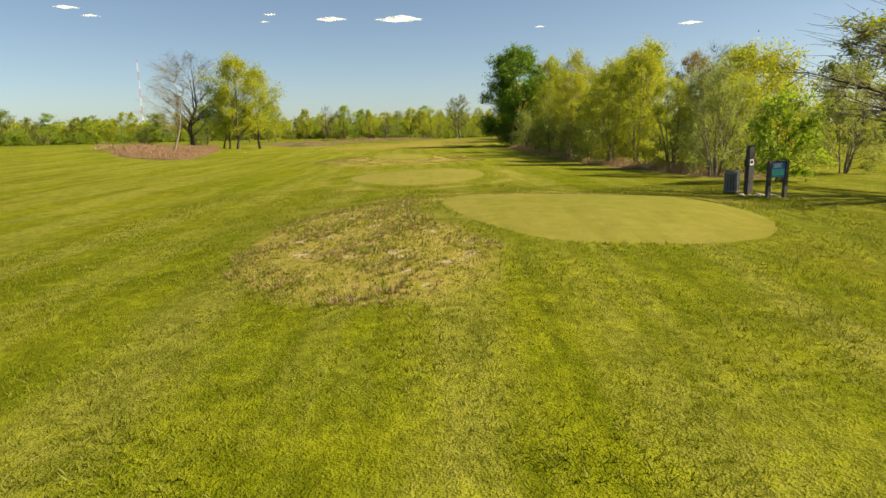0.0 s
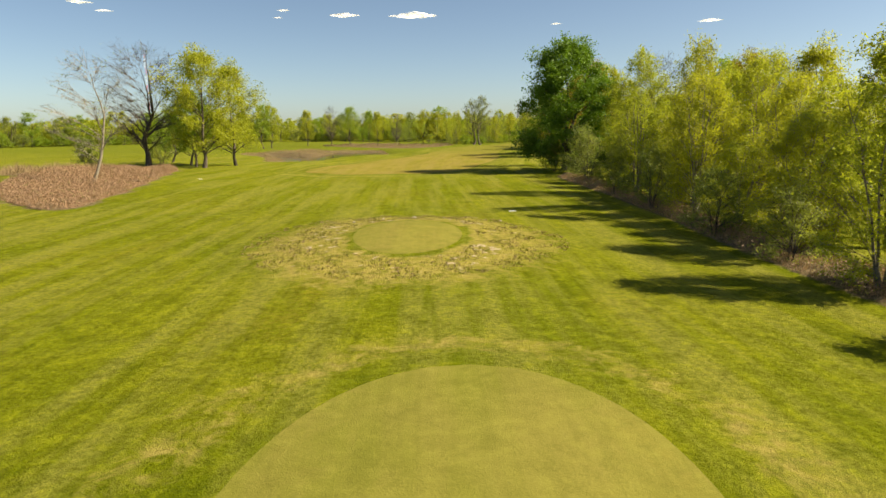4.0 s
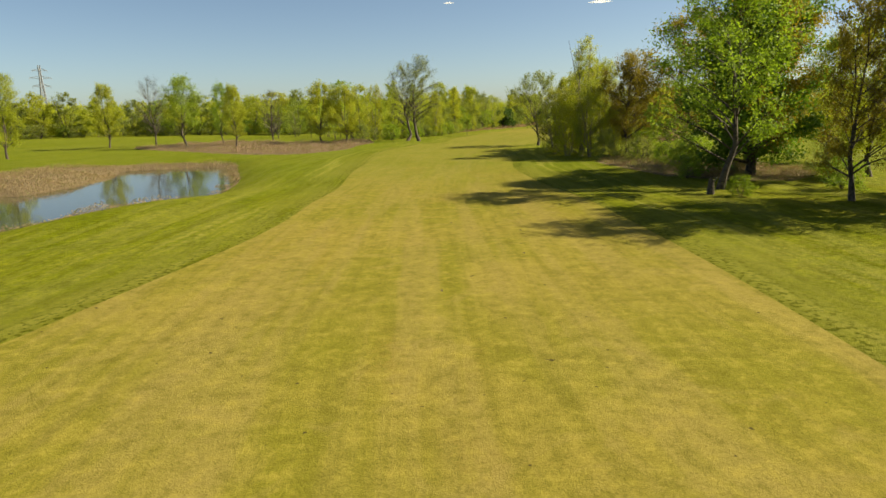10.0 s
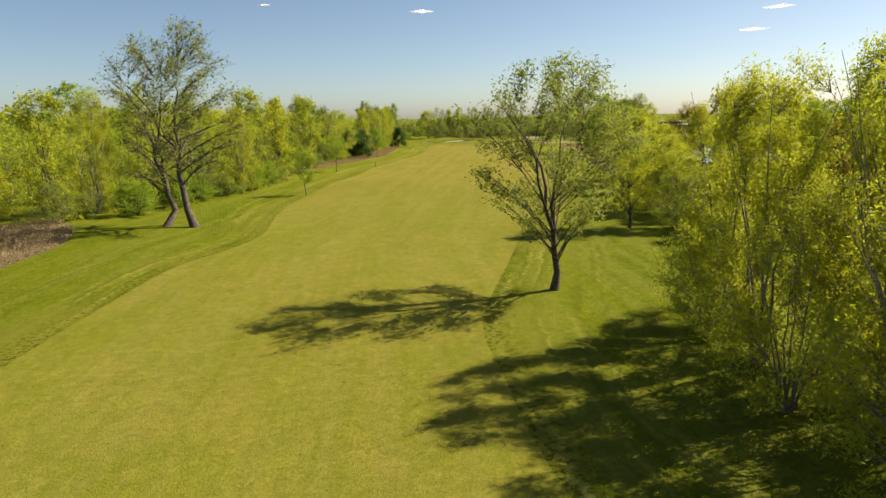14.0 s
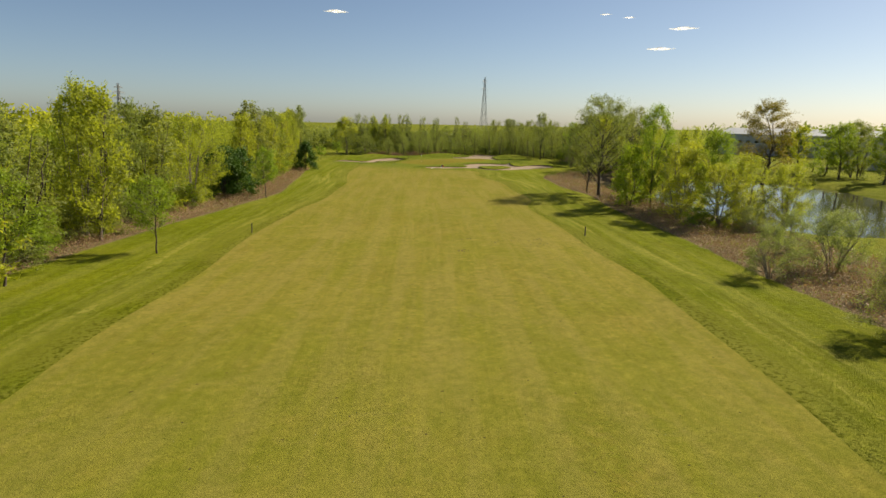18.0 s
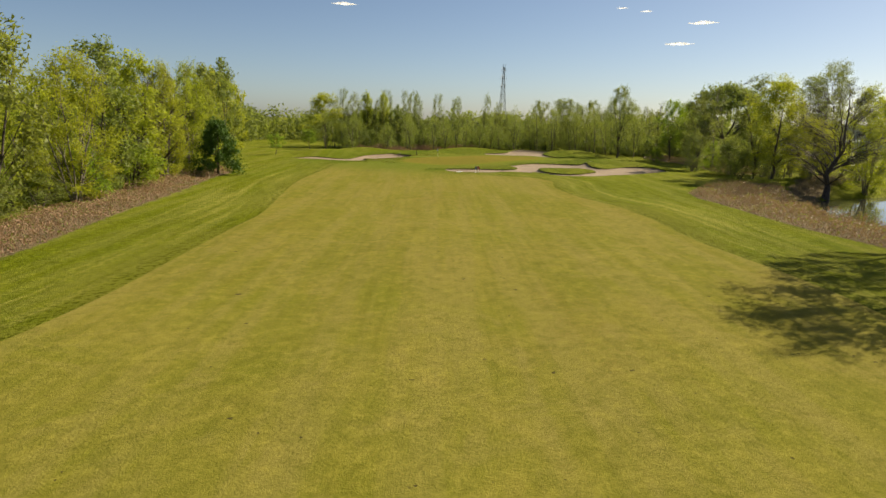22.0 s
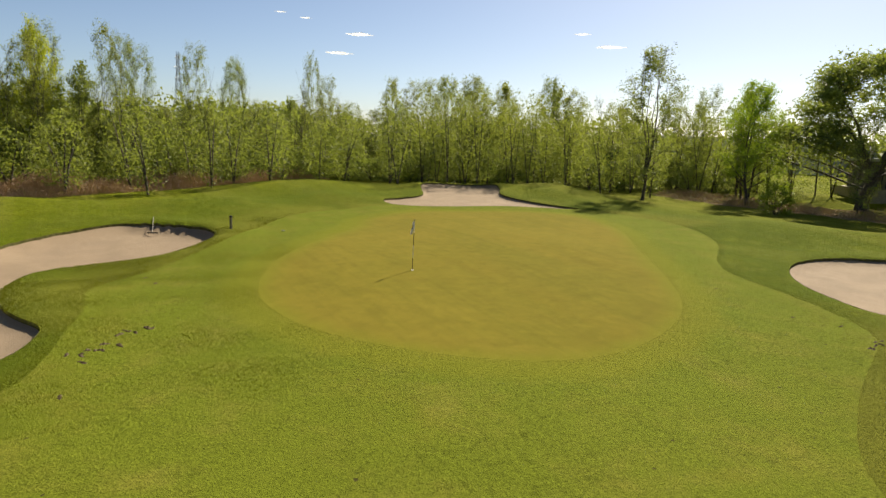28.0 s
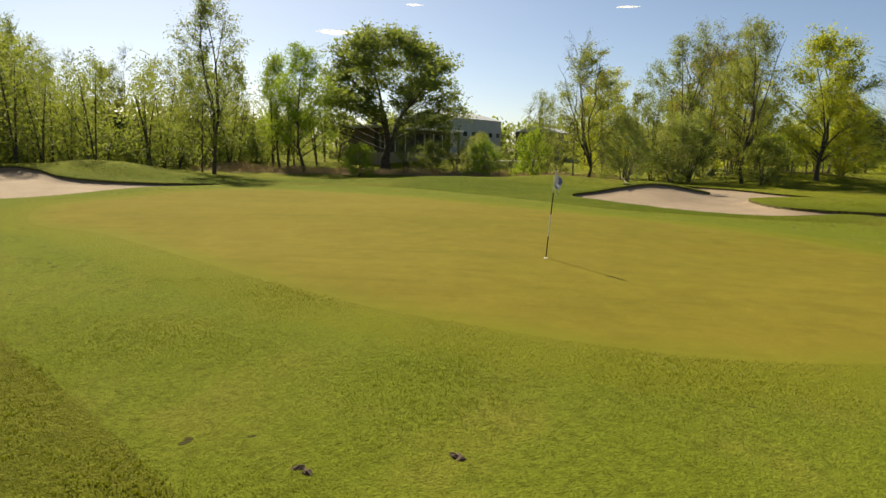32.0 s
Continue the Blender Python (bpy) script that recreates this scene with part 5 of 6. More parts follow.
tussocks("dry_tufts", PATCH, 1900, 0.07, 0.20, TEES[:1], 31, "clumps of dry straw and green grass on bare soil")
tussocks("dry_tufts", MOUND, 4200, 0.06, 0.17, TEES[2:], 32, "clumps of dry straw and green grass on the tee mound")
tufts("apron_grass", [(111, 472), (118, 468), (126, 472), (131, 481), (126, 486), (117, 484)], 66000, 0.014, 0.044, [GREEN, BUNKERS[1]], 23, "short mown blades of the green's apron", 0.006)
tufts("rough_grass", [(113, 476.5), (118.5, 479.5), (123, 481.2), (130, 483.6), (138, 487.4), (137.5, 489), (128.5, 485), (123, 485.4), (116, 485), (112, 478)], 34000, 0.025, 0.065, [FAIRWAY, BUNKERS[1]], 24, "tufted green rough grass beside the bunker")

# ---- things by the tees ----
M_DARKWOOD = plain("weathered_dark_timber", (0.060, 0.055, 0.052), 0.8, 0, 0.3, 9)
M_GREYWOOD = plain("grey_timber", (0.17, 0.15, 0.10), 0.85, 0, 0.3, 9)
M_BIN = plain("grey_slatted_plastic", (0.13, 0.135, 0.14), 0.5, 0, 0.15, 8)
M_BLACK = plain("black_plastic", (0.02, 0.02, 0.022), 0.4, 0, 0.2, 8)
M_BLUE = plain("blue_panel", (0.02, 0.16, 0.42), 0.35, 0, 0.1, 5)
M_TEAL = plain("teal_panel", (0.04, 0.38, 0.36), 0.35, 0, 0.15, 5)
M_WHITE = plain("white_paint", (0.78, 0.78, 0.76), 0.5, 0, 0.06, 6)
M_RED = plain("red_paint", (0.55, 0.03, 0.03), 0.5, 0, 0.1, 6)
M_STEEL = plain("galvanised_steel", (0.22, 0.23, 0.24), 0.6, 0.2, 0.15, 4)
M_STONE = plain("pale_stone", (0.33, 0.28, 0.21), 0.9, 0, 0.25, 7)
M_DIRT = plain("torn_soil", (0.075, 0.05, 0.026), 0.95, 0, 0.3, 9)


def on_ground(x, y, dz=0.0):
    return (x, y, ground_z(x, y) + dz)


def tee_sign(x, y, turn):
    t = thing("tee_sign", on_ground(x, y), "dark timber tee sign with a blue and teal panel", "sign", turn=turn)
    for k in (-0.48, 0.48):
        part("post", box((0.17, 0.13, 1.6), (k, 0, 0.75), 0.015), M_DARKWOOD, t)
    part("rail", box((0.80, 0.06, 0.06), (0, 0, 1.50), 0.01), M_DARKWOOD, t)
    board = part("board", box((0.80, 0.03, 0.62), (0, 0, 1.16), 0.004), M_BLUE, t, "blue printed panel")
    part("picture", box((0.74, 0.006, 0.26), (0, -0.020, 1.06), 0), M_TEAL, board, "teal hole plan")
    for k, w in enumerate((0.5, 0.36, 0.44)):
        part("text_bar", box((w, 0.006, 0.025), (-0.05, -0.021, 1.40 - 0.06 * k), 0), M_WHITE, board, "pale line of writing")


def ball_washer(x, y, turn):
    t = thing("tee_post", on_ground(x, y), "tall dark timber post with a dispenser and notice", "post", turn=turn)
    part("pillar", box((0.30, 0.22, 2.1), (0, 0, 1.0), 0.02), M_DARKWOOD, t)
    part("cap", box((0.22, 0.16, 0.10), (0.03, 0, 2.1), 0.02), M_BLACK, t)
    part("plate", box((0.20, 0.012, 0.26), (-0.02, -0.118, 1.42), 0.002), M_WHITE, t, "small white notice")
    part("mark", box((0.10, 0.008, 0.12), (-0.02, -0.128, 1.43), 0), M_BLACK, t, "dark symbol")
    part("dispenser", rod(0.09, 0.30, (-0.24, -0.05, 1.25), sides=14), M_BLACK, t, "black ball washer")
    part("arm", rod(0.025, 1.25, (-0.24, -0.05, 0.0), sides=10), M_BLACK, t)


def litter_bin(x, y, turn):
    t = thing("litter_bin", on_ground(x, y), "grey slatted litter bin beside the post", "bin", turn=turn)
    part("liner", rod(0.26, 0.86, (0, 0, 0.06), sides=20), M_BLACK, t)
    for k in range(16):
        a = 2 * math.pi * k / 16
        part("slat", box((0.09, 0.03, 0.88), (0.31 * math.cos(a), 0.31 * math.sin(a), 0.50), 0.006, (0, 0, math.degrees(a) + 90)), M_BIN, t)
    for z in (0.12, 0.90):
        part("hoop", rod(0.335, 0.04, (0, 0, z), sides=24), M_STEEL, t)
    part("lid", rod(0.34, 0.05, (0, 0, 1.0), sides=24, r2=0.28), M_BLACK, t)


tee_sign(13.1, 27.9, 22)
ball_washer(12.5, 29.1, 20)
litter_bin(12.0, 29.6, 0)


def pebble(seed, r):
    bm = bmesh.new()
    bmesh.ops.create_icosphere(bm, subdivisions=2, radius=r)
    rng = random.Random(seed)
    for v in bm.verts:
        v.co *= 1 + 0.35 * (noise.noise(v.co * (2.2 / r) + Vector((seed, 0, 0))))
        v.co.z *= 0.55
    return bm


spill = random.Random(9)
for k in range(26):
    ob = part("stone", pebble(k, spill.uniform(0.05, 0.14)), M_STONE)
    ob.location = on_ground(12.7 + spill.gauss(0, 0.5), 28.3 + spill.gauss(0, 0.45), 0.01)
    tagged(ob, "small pale stone at the foot of the tee sign", "stone", "stones round the sign")
for x, y, r in ((-5.46, 78.7, 0.17), (-7.6, 78.3, 0.12), (-9.4, 76.8, 0.10), (-3.4, 79.2, 0.08), (0.6, 78.8, 0.09), (-2.2, 21.8, 0.07)):
    ob = part("stone", pebble(int(x * 10), r), M_STONE)
    ob.location = on_ground(x, y, 0.02)
    tagged(ob, "pale flat stone in the dry turf", "stone", "stones on the tee mounds")
for x, y, turn in ((2.08, 86.0, 8), (-38.2, 122.6, -12)):
    t = thing("ground_marker", on_ground(x, y), "flat white marker plate lying in the rough", "marker", "marker plates", turn)
    part("plate", box((0.55, 0.22, 0.05), (0, 0, 0.04), 0.012), M_WHITE, t)
    part("stud", rod(0.03, 0.05, (0, 0, 0.06)), M_STEEL, t)


def fairway_post(x, y, label, h=1.05):
    t = thing("distance_post", on_ground(x, y), label, "post", "fairway distance posts")
    part("stake", box((0.11, 0.11, h), (0, 0, h / 2 - 0.1), 0.012), M_GREYWOOD, t)
    part("cap", box((0.12, 0.12, 0.10), (0, 0, h - 0.06), 0.012), M_BLACK, t, "dark painted top")


fairway_post(49.4, 370.9, "short dark timber distance post beside the fairway")
fairway_post(82.3, 353.2, "short dark timber distance post beside the fairway")
fairway_post(132.4, 486.1, "short black stake between bunker and green", 0.75)
for x, y in ((158.4, 421.5), (157.6, 420.2), (156.6, 419.4)):
    fairway_post(x, y, "timber mooring post by the pond bank", 1.5)

# ---- the green ----
def flagstick(x, y):
    z = ground_z(x, y)
    t = thing("flagstick", (x, y, z), "thin banded flagstick with a limp white flag in the hole", "flagstick")
    t.matrix_world = pose(x, y, z, 2.4, -3.0, 0)
    for k in range(4):
        part("section", rod(0.013, 0.53, (0, 0, 0.53 * k), sides=10), M_BLACK if k in (0, 2) else M_WHITE, t, "dark band" if k in (0, 2) else "pale band")
    part("knob", rod(0.02, 0.03, (0, 0, 2.12), sides=10), M_BLACK, t)
    bm = bmesh.new()
    nu, nv = 9, 8
    grid = [[bm.verts.new((-0.02 - 0.20 * u / nu - 0.03 * math.sin(6 * v / nv), 0.06 * math.sin(5.5 * u / nu + 2 * v / nv) * u / nu, 2.10 - 0.36 * v / nv - 0.22 * (u / nu) ** 1.3)) for v in range(nv + 1)] for u in range(nu + 1)]
    for u in range(nu):
        for v in range(nv):
            bm.faces.new((grid[u][v], grid[u + 1][v], grid[u + 1][v + 1], grid[u][v + 1]))
    bmesh.ops.solidify(bm, geom=bm.faces[:], thickness=0.004)
    flag = part("flag", bm, M_FLAG, t, "white and blue cloth flag")
    cup = part("cup_rim", rod(0.054, 0.006, (0, 0, 0.0), sides=20), M_WHITE, t)


M_FLAG, fn, fl_, fb = mat("flag_cloth")
fl_.new(blend(M_FLAG, ramp(M_FLAG, noise_at(M_FLAG, stretched(M_FLAG, 1, 1), 5, 2), 0.45, 0.55), (0.72, 0.73, 0.78), (0.16, 0.18, 0.34)), fb.inputs["Base Color"])
fb.inputs["Roughness"].default_value = 0.8
flagstick(129.6, 472.45)


def rake(x, y, turn, tilt, label):
    """A bunker rake: head with teeth, long handle."""
    t = thing("bunker_rake", on_ground(x, y, 0.03), label, "rake", "bunker rakes", turn)
    part("handle", rod(0.018, 1.6, (0, 0, 0.03), (90 - tilt, 0, 0), 8), M_RAKE, t)
    head = part("head", box((0.55, 0.05, 0.06), (0, 0, 0.05), 0.012), M_BLACK, t)
    for k in range(9):
        part("tooth", rod(0.012, 0.09, (-0.24 + 0.06 * k, 0, -0.03), sides=6), M_BLACK, head)


M_RAKE = plain("rake_handle", (0.24, 0.21, 0.17), 0.5, 0, 0.15, 6)
rake(120.7, 453.2, 221, 1, "bunker rake lying on the sand with a black head")
rake(128.6, 450.4, 200, 1, "bunker rake lying on the sand below the grass lip")
rake(130.0, 489.6, 140, 26, "bunker rake leaning on the bunker edge")
rake(147.9, 452.0, 60, 14, "bunker rake leaning on the bunker edge")


def info_board(x, y, turn):
    t = thing("notice_board", on_ground(x, y), "small notice board on two white legs by the bunker", "sign", turn=turn)
    for k in (-0.22, 0.22):
        part("leg", box((0.06, 0.05, 0.80), (k, 0, 0.38), 0.006), M_WHITE, t)
    part("panel", box((0.34, 0.03, 0.42), (-0.18, -0.02, 0.68), 0.005), M_STEEL, t, "pale grey panel")
    red = part("panel", box((0.34, 0.03, 0.42), (0.18, -0.02, 0.70), 0.005), M_RED, t, "red and dark panel")
    part("strip", box((0.32, 0.006, 0.10), (0.18, -0.038, 0.85), 0), M_BLACK, red)
    for k in range(3):
        part("text_bar", box((0.2, 0.006, 0.03), (0.18, -0.038, 0.72 - 0.07 * k), 0), M_WHITE, red, "white line of writing")


info_board(120.9, 446.3, -48)
rope = random.Random(4)
t = thing("rope_heap", on_ground(118.9, 448.0), "heap of loose white rope on the grass", "rope")
for k in range(7):
    cu = bpy.data.curves.new("coil", "CURVE")
    cu.dimensions, cu.bevel_depth, cu.bevel_resolution, cu.resolution_u = "3D", 0.022, 1, 3
    sp = cu.splines.new("NURBS")
    sp.points.add(9)
    for i in range(10):
        a = i * 0.75 + k
        sp.points[i].co = (0.35 * math.cos(a) * rope.uniform(0.3, 1) + 0.08 * k - 0.3, 0.22 * math.sin(a) * rope.uniform(0.4, 1), 0.03 + 0.012 * k, 1)
    cu.materials.append(M_WHITE)
    new("coil", cu).parent = t
scar = random.Random(12)
DIVOTS = [(107.6, 453.5), (108.9, 454), (118.2, 456.2), (106.4, 461.5), (131.8, 457), (132.4, 458.4), (117.4, 473.9), (116.1, 473.4), (114.7, 471.9), (122.8, 480.3), (122.3, 479), (88.9, 416.2),
          (105.3, 417), (101.4, 420.1), (93.5, 419.5), (104.8, 415.5), (71.8, 355.9), (70.6, 354.5), (70.6, 349), (65.3, 352.4), (73.1, 354.4), (66.9, 367.9), (78, 369.6), (30.7, 277.8), (-3, 188), (-1, 178),
          (2, 190), (-6, 172), (0.5, 184), (12, 262)]
SCUFFS = [(73.5, 351.1, 0.9), (71.0, 354.9, 0.8), (64.8, 352.2, 0.5), (68.8, 357.2, 0.6), (75.6, 353.5, 0.5), (108.4, 455.6, 0.9), (107.4, 455.8, 0.5), (116.8, 474.0, 0.25), (118.3, 474.65, 0.28), (129.6, 456.0, 0.5)]
for x, y, wide in SCUFFS:
    DIVOTS += [(x + scar.gauss(0, wide), y + scar.gauss(0, wide * 0.5)) for k in range(9)]
for x, y in DIVOTS:
    bm = bmesh.new()
    bmesh.ops.create_grid(bm, x_segments=14, y_segments=8, size=1.0)
    wide, deep = scar.uniform(0.09, 0.18), scar.uniform(0.035, 0.07)
    off = Vector((scar.uniform(0, 50), 0, 0))
    for v in bm.verts:
        rim = max(0.0, 1 - v.co.x ** 2 - v.co.y ** 2)
        v.co.x, v.co.y = v.co.x * wide, v.co.y * deep + 0.03 * noise.noise(v.co * 3 + off)
        v.co.z = (0.05 * noise.noise(v.co * 14 + off) + 0.012) * rim ** 0.5 - 0.012 * (1 - rim)
    ob = part("divot", bm, M_DIRT)
    ob.matrix_world = pose(*on_ground(x, y, 0.006), 0, 0, scar.uniform(0, 180))
    tagged(ob, "scuffed dark soil where the turf is torn", "divot", "divots in the turf")
t = thing("sprinkler_head", on_ground(134.5, 484.2), "round irrigation sprinkler cover sunk in the apron", "sprinkler")
part("cover", rod(0.11, 0.03, (0, 0, -0.015), sides=20), M_BLACK, t)
part("nozzle", rod(0.03, 0.02, (0, 0, 0.012), sides=12), M_STEEL, t)

# ---- by the stand of trees ----
t = thing("tree_stump", on_ground(19.2, 195.0), "old broken grey tree stump at the wood's edge", "stump")
bm = rod(0.30, 1.3, (0, 0, -0.1), sides=12, r2=0.20)
for v in bm.verts:
    v.co.x += 0.10 * noise.noise(v.co * 2.3)
    v.co.z += 0.25 * noise.noise(v.co * 3.1) if v.co.z > 1 else 0
part("bole", bm, M_BARK, t)
part("snag", rod(0.08, 0.7, (0.1, 0, 0.8), (25, 20, 0), 8, 0.04), M_BARK_PALE, t)
t = thing("fallen_log", on_ground(24.6, 217.0, 0.12), "bleached fallen log in the dry grass", "log", turn=70)
part("bole", rod(0.16, 3.4, (0, -1.6, 0.05), (-90, 0, 0), 10, 0.10), M_BARK_PALE, t)
part("snag", rod(0.05, 0.8, (0, 0.4, 0.1), (-30, 30, 0), 7, 0.02), M_BARK_PALE, t)

# ---- masts and pylons in the distance ----
def beam(V, F, a, b, r):
    tube(V, F, np.array([a, b], float), (r, r), 4)


def pylon(x, y, h, r, label):
    """A lattice power pylon: four legs, bracing, three pairs of arms."""
    t = thing("pylon", (x, y, 0), label, "pylon", "power pylons", 35)
    V, F = [], []
    w0, w1 = h * 0.062, h * 0.014
    at = lambda k, u: (math.copysign(1, (k & 1) - 0.5) * (w0 + (w1 - w0) * min(1, u / 0.8)), math.copysign(1, (k >> 1) - 0.5) * (w0 + (w1 - w0) * min(1, u / 0.8)), u * h)
    for k in range(4):
        beam(V, F, at(k, 0), at(k, 0.8), r * 1.3)
        beam(V, F, at(k, 0.8), at(k, 1.0), r)
    link_mesh("legs", V, F, M_STEEL, t)
    V, F = [], []
    us = [0, 0.16, 0.30, 0.42, 0.52, 0.61, 0.69, 0.76, 0.83, 0.90, 0.96]
    for u, v in zip(us[:-1], us[1:]):
        for a, b in ((0, 1), (1, 3), (3, 2), (2, 0)):
            beam(V, F, at(a, u), at(b, v), r * 0.6), beam(V, F, at(b, u), at(a, v), r * 0.6), beam(V, F, at(a, v), at(b, v), r * 0.6)
    link_mesh("bracing", V, F, M_STEEL, t)
    for u, arm in ((0.66, 0.13), (0.79, 0.16), (0.91, 0.11)):
        V, F = [], []
        for s in (-1, 1):
            tip = (s * arm * h, 0, u * h + 0.01 * h)
            for k in ((0, 2) if s < 0 else (1, 3)):
                beam(V, F, at(k, u), tip, r * 0.7), beam(V, F, at(k, u + 0.04), tip, r * 0.7)
            beam(V, F, tip, (tip[0], 0, tip[2] - 0.035 * h), r * 0.5)
        link_mesh("cross_arm", V, F, M_STEEL, t)


pylon(448, 886, 62, 0.16, "tall grey lattice power pylon beyond the woods")
pylon(-355, 960, 70, 0.35, "grey lattice power pylon far over the trees")
pylon(102, 1080, 46, 0.35, "grey lattice power pylon far over the trees")


def mast(x, y, h, label):
    """A guyed radio mast painted in red and white bands."""
    t = thing("radio_mast", (x, y, 0), label, "mast", "radio masts")
    n = 9
    for k in range(n):
        V, F = [], []
        z0, z1 = h * k / n, h * (k + 1) / n
        pts = [(1.1 * math.cos(a), 1.1 * math.sin(a)) for a in (0, 2.094, 4.189)]
        for i in range(3):
            (ax, ay), (bx, by) = pts[i], pts[(i + 1) % 3]
            beam(V, F, (ax, ay, z0), (ax, ay, z1), 0.11)
            for j in range(4):
                u, v = z0 + (z1 - z0) * j / 4, z0 + (z1 - z0) * (j + 1) / 4
                beam(V, F, (ax, ay, u), (bx, by, v), 0.06)
        link_mesh("section", V, F, M_RED if k % 2 else M_WHITE, t, "red band" if k % 2 else "white band")
    part("antenna", rod(0.35, h * 0.05, (0, 0, h)), M_RED, t)


mast(-491, 1058, 122, "tall red and white lattice radio mast")

def crane(x, y, h, jib, turn):
    """A tower crane: lattice tower, long jib, short counter jib and cab."""
    t = thing("tower_crane", (x, y, 0), "pale tower crane with a long horizontal jib", "crane", turn=turn)
    V, F = [], []
    for sx, sy in ((-0.8, -0.8), (0.8, -0.8), (0.8, 0.8), (-0.8, 0.8)):
        beam(V, F, (sx, sy, 0), (sx, sy, h), 0.2)
    for k in range(12):
        beam(V, F, (-0.8, -0.8, h * k / 12), (0.8, 0.8, h * (k + 1) / 12), 0.14), beam(V, F, (0.8, -0.8, h * k / 12), (-0.8, 0.8, h * (k + 1) / 12), 0.14)
    link_mesh("tower", V, F, M_WHITE, t)
    for nm, a, b in (("jib", 0, jib), ("counter_jib", 0, -jib * 0.3)):
        V, F = [], []
        for z in (h, h + 1.6):
            beam(V, F, (a, 0, z), (b, 0, z if nm == "counter_jib" else h + (z - h) * 0.6), 0.25)
        for k in range(8):
            beam(V, F, (b * k / 8, 0, h), (b * (k + 1) / 8, 0, h + 1.2), 0.14)
        link_mesh(nm, V, F, M_WHITE, t)
    part("cab", box((2, 2, 2.4), (0, -1.4, h - 1.2), 0.1), M_WHITE, t)
    part("counterweight", box((2.4, 1.6, 2.6), (-jib * 0.27, 0, h - 1.0), 0.1), M_STEEL, t)


crane(660, 226, 47, 46, -20)

# ---- buildings beyond the green ----
M_WALL = plain("pale_cladding", (0.38, 0.38, 0.37), 0.6, 0, 0.08, 0.8)
M_ROOF = plain("grey_roofing", (0.34, 0.35, 0.36), 0.6, 0.2, 0.1, 0.8)
M_PAV = plain("dark_timber_cladding", (0.10, 0.085, 0.07), 0.75, 0, 0.25, 2)
M_GLASS, gn, gl_, gb = mat("dark_window_glass")
gb.inputs["Base Color"].default_value = (0.03, 0.04, 0.045, 1)
gb.inputs["Roughness"].default_value, gb.inputs["Specular IOR Level"].default_value = 0.12, 0.3


def pavilion(x, y, turn):
    """A low flat-roofed pavilion with a deep roof, posts and tall windows on a terrace wall."""
    z = ground_z(x, y)
    t = thing("pavilion", (x, y, z), "low dark flat-roofed pavilion behind the oak", "building", turn=turn)
    part("plinth", box((20, 9, 1.6), (0, 0, -0.1), 0.03), M_STONE, t, "pale stone terrace wall")
    part("wall", box((17, 6.5, 3.2), (0, 0.8, 2.3), 0.02), M_PAV, t)
    part("roof", box((19, 8.6, 0.35), (0, 0.2, 4.05), 0.04), M_ROOF, t)
    part("fascia", box((19.05, 0.10, 0.22), (0, -4.12, 4.05), 0.02), M_WHITE, t, "pale roof edge")
    for k in range(8):
        w = part("window", box((1.6, 0.08, 2.5), (-7.3 + 2.1 * k, -2.46, 2.1), 0.01), M_GLASS, t)
        part("frame", box((0.10, 0.14, 2.6), (-6.25 + 2.1 * k, -2.5, 2.1), 0.01), M_WHITE, w)
    for k in range(6):
        part("column", box((0.22, 0.22, 3.2), (-8.6 + 3.44 * k, -3.9, 2.3), 0.02), M_GREYWOOD, t)
    part("clerestory", box((9, 4, 1.1), (1, 0.5, 4.75), 0.05), M_GLASS, t, "glazed roof lantern")
    part("lantern_roof", box((9.6, 4.6, 0.2), (1, 0.5, 5.4), 0.03), M_ROOF, t)


pavilion(202, 443.5, -66)


def hall(x, y, turn, w, d, h, label, cladding):
    """A long hall with a shallow gabled roof and a band of windows."""
    t = thing("hall", (x, y, ground_z(x, y)), label, "building", turn=turn)
    part("wall", box((w, d, h), (0, 0, h / 2 - 0.2), 0.05), cladding, t)
    bm = bmesh.new()
    e = [bm.verts.new(v) for v in ((-w / 2 - 0.4, -d / 2 - 0.4, h - 0.2), (w / 2 + 0.4, -d / 2 - 0.4, h - 0.2), (w / 2 + 0.4, d / 2 + 0.4, h - 0.2), (-w / 2 - 0.4, d / 2 + 0.4, h - 0.2),
                                   (-w / 2 - 0.4, 0, h + d * 0.12), (w / 2 + 0.4, 0, h + d * 0.12))]
    for f in ((0, 1, 5, 4), (2, 3, 4, 5), (1, 2, 5), (3, 0, 4), (3, 2, 1, 0)):
        bm.faces.new([e[i] for i in f])
    part("roof", bm, M_ROOF, t)
    n = int(w / 4)
    for k in range(n):
        win = part("window", box((1.8, 0.10, 1.2), (-w / 2 + 2.2 + k * (w - 4) / max(1, n - 1), -d / 2 - 0.03, h * 0.62), 0.01), M_GLASS, t)
        part("frame", box((1.95, 0.08, 0.10), (-w / 2 + 2.2 + k * (w - 4) / max(1, n - 1), -d / 2 - 0.06, h * 0.62 - 0.66), 0.01), M_WHITE, win)
    part("door", box((2.4, 0.1, 2.6), (w * 0.3, -d / 2 - 0.03, 1.2), 0.02), M_ROOF, t)


hall(264.4, 400, -62, 25, 14, 10.6, "long pale industrial hall with a shallow grey roof", M_WALL)
hall(262, 372, -56, 16, 12, 8.0, "grey block with a stepped flat roof", M_PAV)
hall(330, 470, -80, 60, 22, 10, "long pale industrial hall with a shallow grey roof", M_WALL)
t = thing("low_wall", on_ground(191, 431), "low pale stone wall along a terrace", "wall", turn=-62)
part("course", box((22, 0.5, 0.9), (0, 0, 0.35), 0.04), M_STONE, t)
part("coping", box((22.3, 0.65, 0.12), (0, 0, 0.86), 0.02), M_WHITE, t, "pale coping")

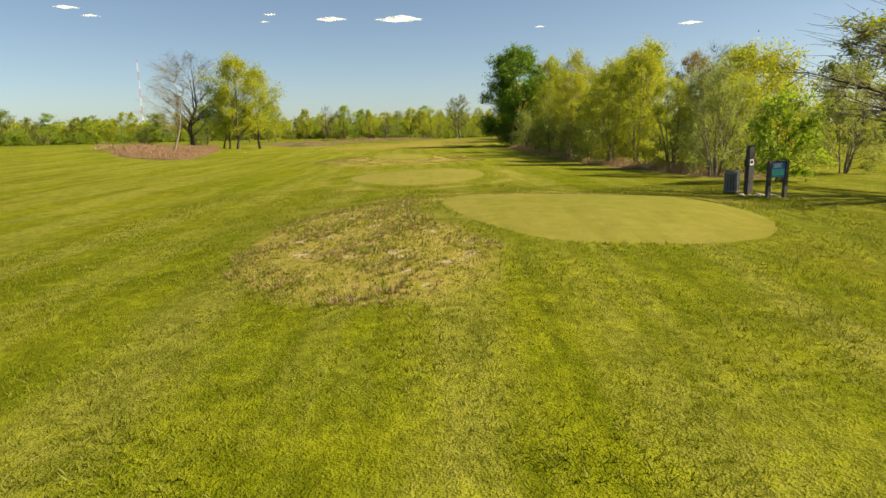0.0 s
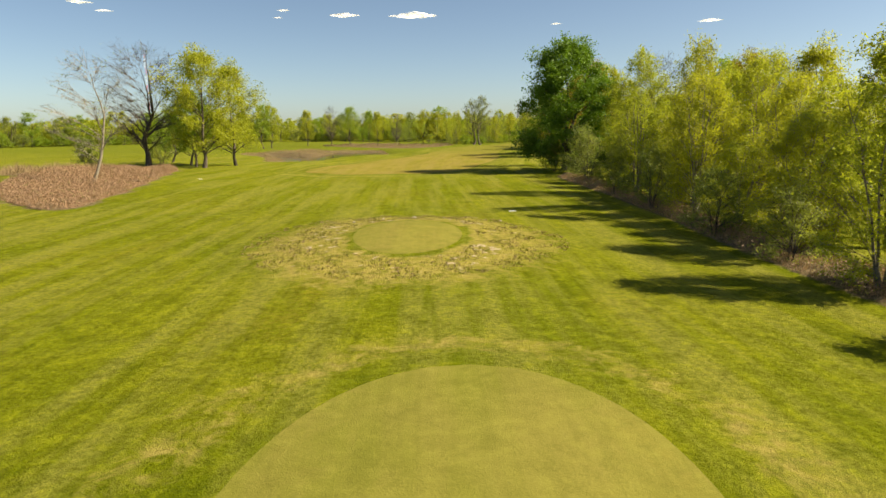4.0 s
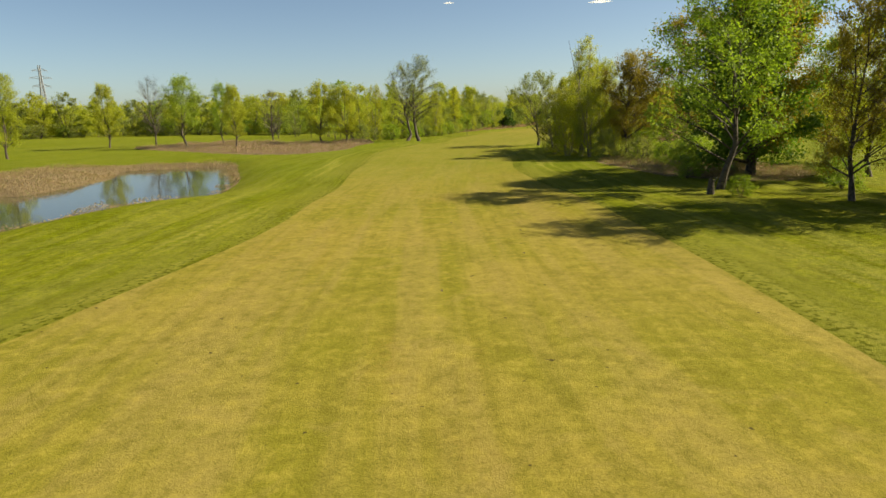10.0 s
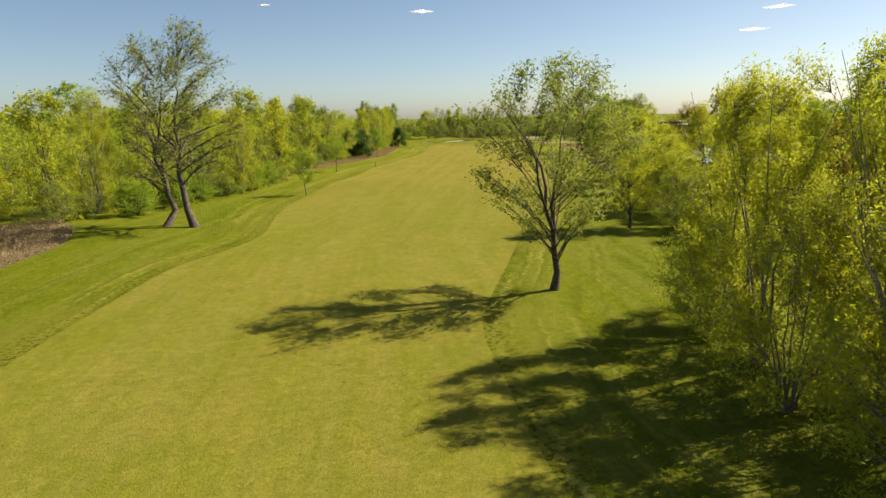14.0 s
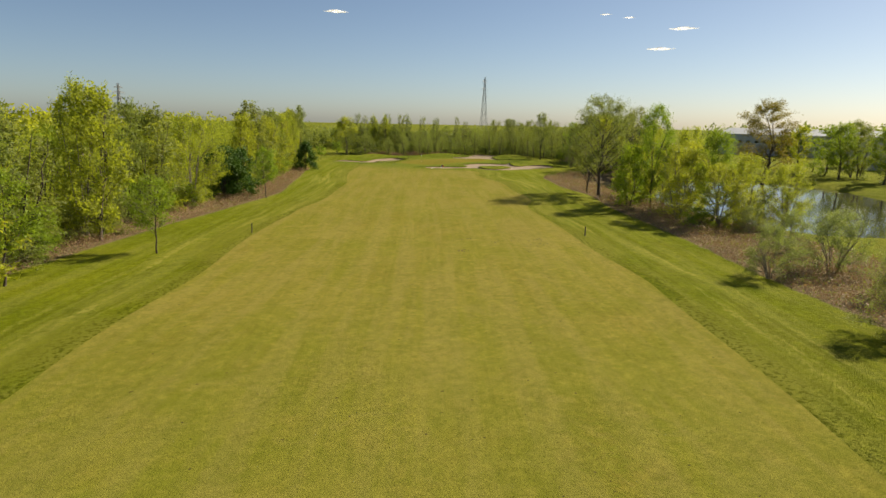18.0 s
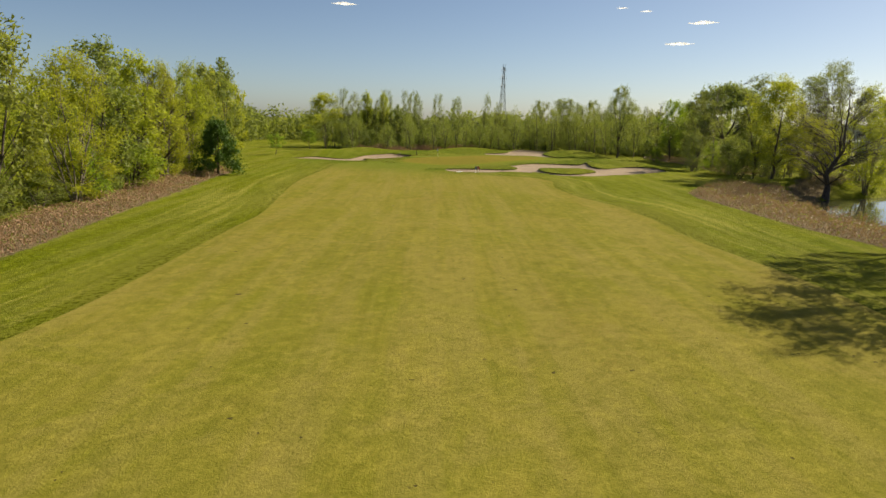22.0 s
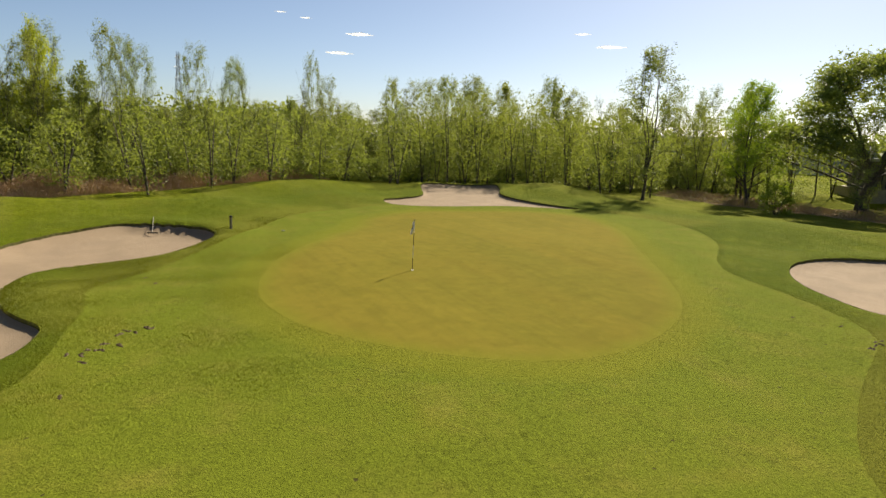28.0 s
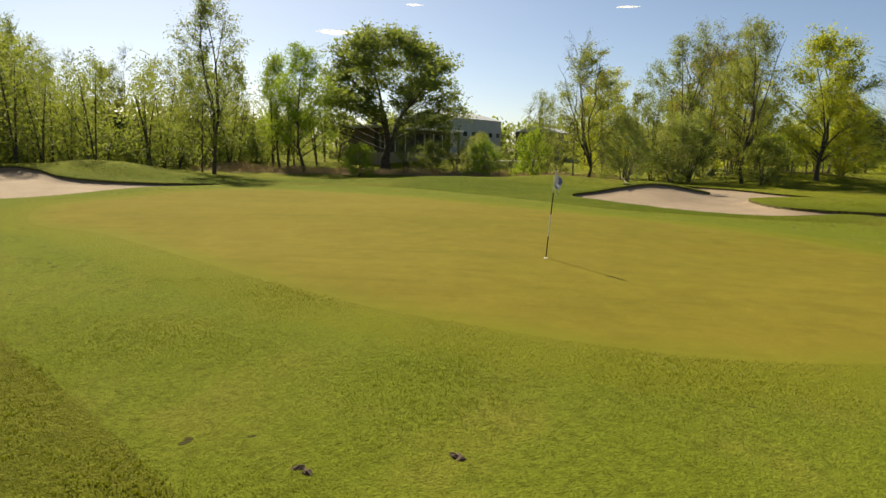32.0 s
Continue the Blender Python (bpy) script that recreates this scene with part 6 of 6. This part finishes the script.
# ---- clouds ----
M_CLOUD, cn, cl_, cb = mat("cloud")
cb.inputs["Base Color"].default_value = (0.95, 0.95, 0.96, 1)
cb.inputs["Roughness"].default_value = 1.0
mist = cn.new("ShaderNodeBsdfTransparent")
mixc = cn.new("ShaderNodeMixShader")
cl_.new(ramp(M_CLOUD, noise_at(M_CLOUD, stretched(M_CLOUD, 1, 1), 0.022, 5, 0.55), 0.34, 0.70, 0.0, 0.68), mixc.inputs[0])
thin = cn.new("ShaderNodeBsdfTranslucent")
both = cn.new("ShaderNodeMixShader")
both.inputs[0].default_value = 0.5
cl_.new(cb.outputs[0], both.inputs[1]), cl_.new(thin.outputs[0], both.inputs[2])
cl_.new(mist.outputs[0], mixc.inputs[1]), cl_.new(both.outputs[0], mixc.inputs[2])
cl_.new(mixc.outputs[0], cn["Material Output"].inputs[0])


def cloud(az, el, width, seed, origin):
    """A small fair-weather cloud: a flat-bottomed heap of lumps."""
    d = 2900.0
    a, e = radians(az), radians(el)
    c = Vector((origin[0] + d * math.sin(a), origin[1] + d * math.cos(a), d * math.tan(e)))
    w = 2 * d * math.tan(radians(width) / 2)
    rng = random.Random(seed)
    bm = bmesh.new()
    for k in range(26):
        u = -1 + 2 * (k + rng.uniform(0.2, 0.8)) / 26
        r = w * 0.10 * rng.uniform(0.6, 1.0) * max(0.30, 1 - abs(u) ** 1.5)
        m = pose(u * w * 0.40, rng.gauss(0, 0.02) * w, w * 0.028 * rng.uniform(-0.6, 1.4) * (1 - min(0.9, abs(u))), 0, 0, 0) @ Matrix.Diagonal((1.7, 1.2, 0.45, 1))
        bmesh.ops.create_icosphere(bm, subdivisions=2, radius=r, matrix=m)
    for v in bm.verts:
        v.co += Vector((noise.noise(v.co * 0.06), noise.noise(v.co * 0.06 + Vector((9, 0, 0))), noise.noise(v.co * 0.08 + Vector((0, 5, 0))) * 0.4)) * w * 0.03
    ob = part("cloud", bm, M_CLOUD)
    ob.data.polygons.foreach_set("use_smooth", [True] * len(ob.data.polygons))
    ob.matrix_world = Matrix.Translation(c) @ pose(0, 0, 0, 0, 0, -az)
    ob.visible_shadow = False
    tagged(ob, "small white fair-weather cloud in the blue sky", "cloud", "clouds", "structure")


for k, (az, el, w) in enumerate(((-9.5, 9.8, 3.1), (-3.5, 9.8, 5.0), (8.9, 8.9, 1.2), (21.3, 8.5, 2.3), (-29.9, 9.9, 2.2), (-28.3, 9.4, 1.6), (-14.6, 10.1, 1.4), (-15.1, 9.5, 1.0))):
    cloud(az, el, w, k, (0, 60))
for k, (az, el, w) in enumerate(((49.8, 6.1, 2.8), (51.5, 7.7, 2.8), (45.0, 9.0, 1.3), (47.0, 8.7, 1.3), (73.0, 7.5, 3.0), (70.6, 8.5, 1.8), (105.9, 9.0, 4.5), (130.9, 11.4, 2.4), (112.6, 11.5, 2.0))):
    cloud(az + 1.4, el + 0.7, w, 20 + k, (90, 420))
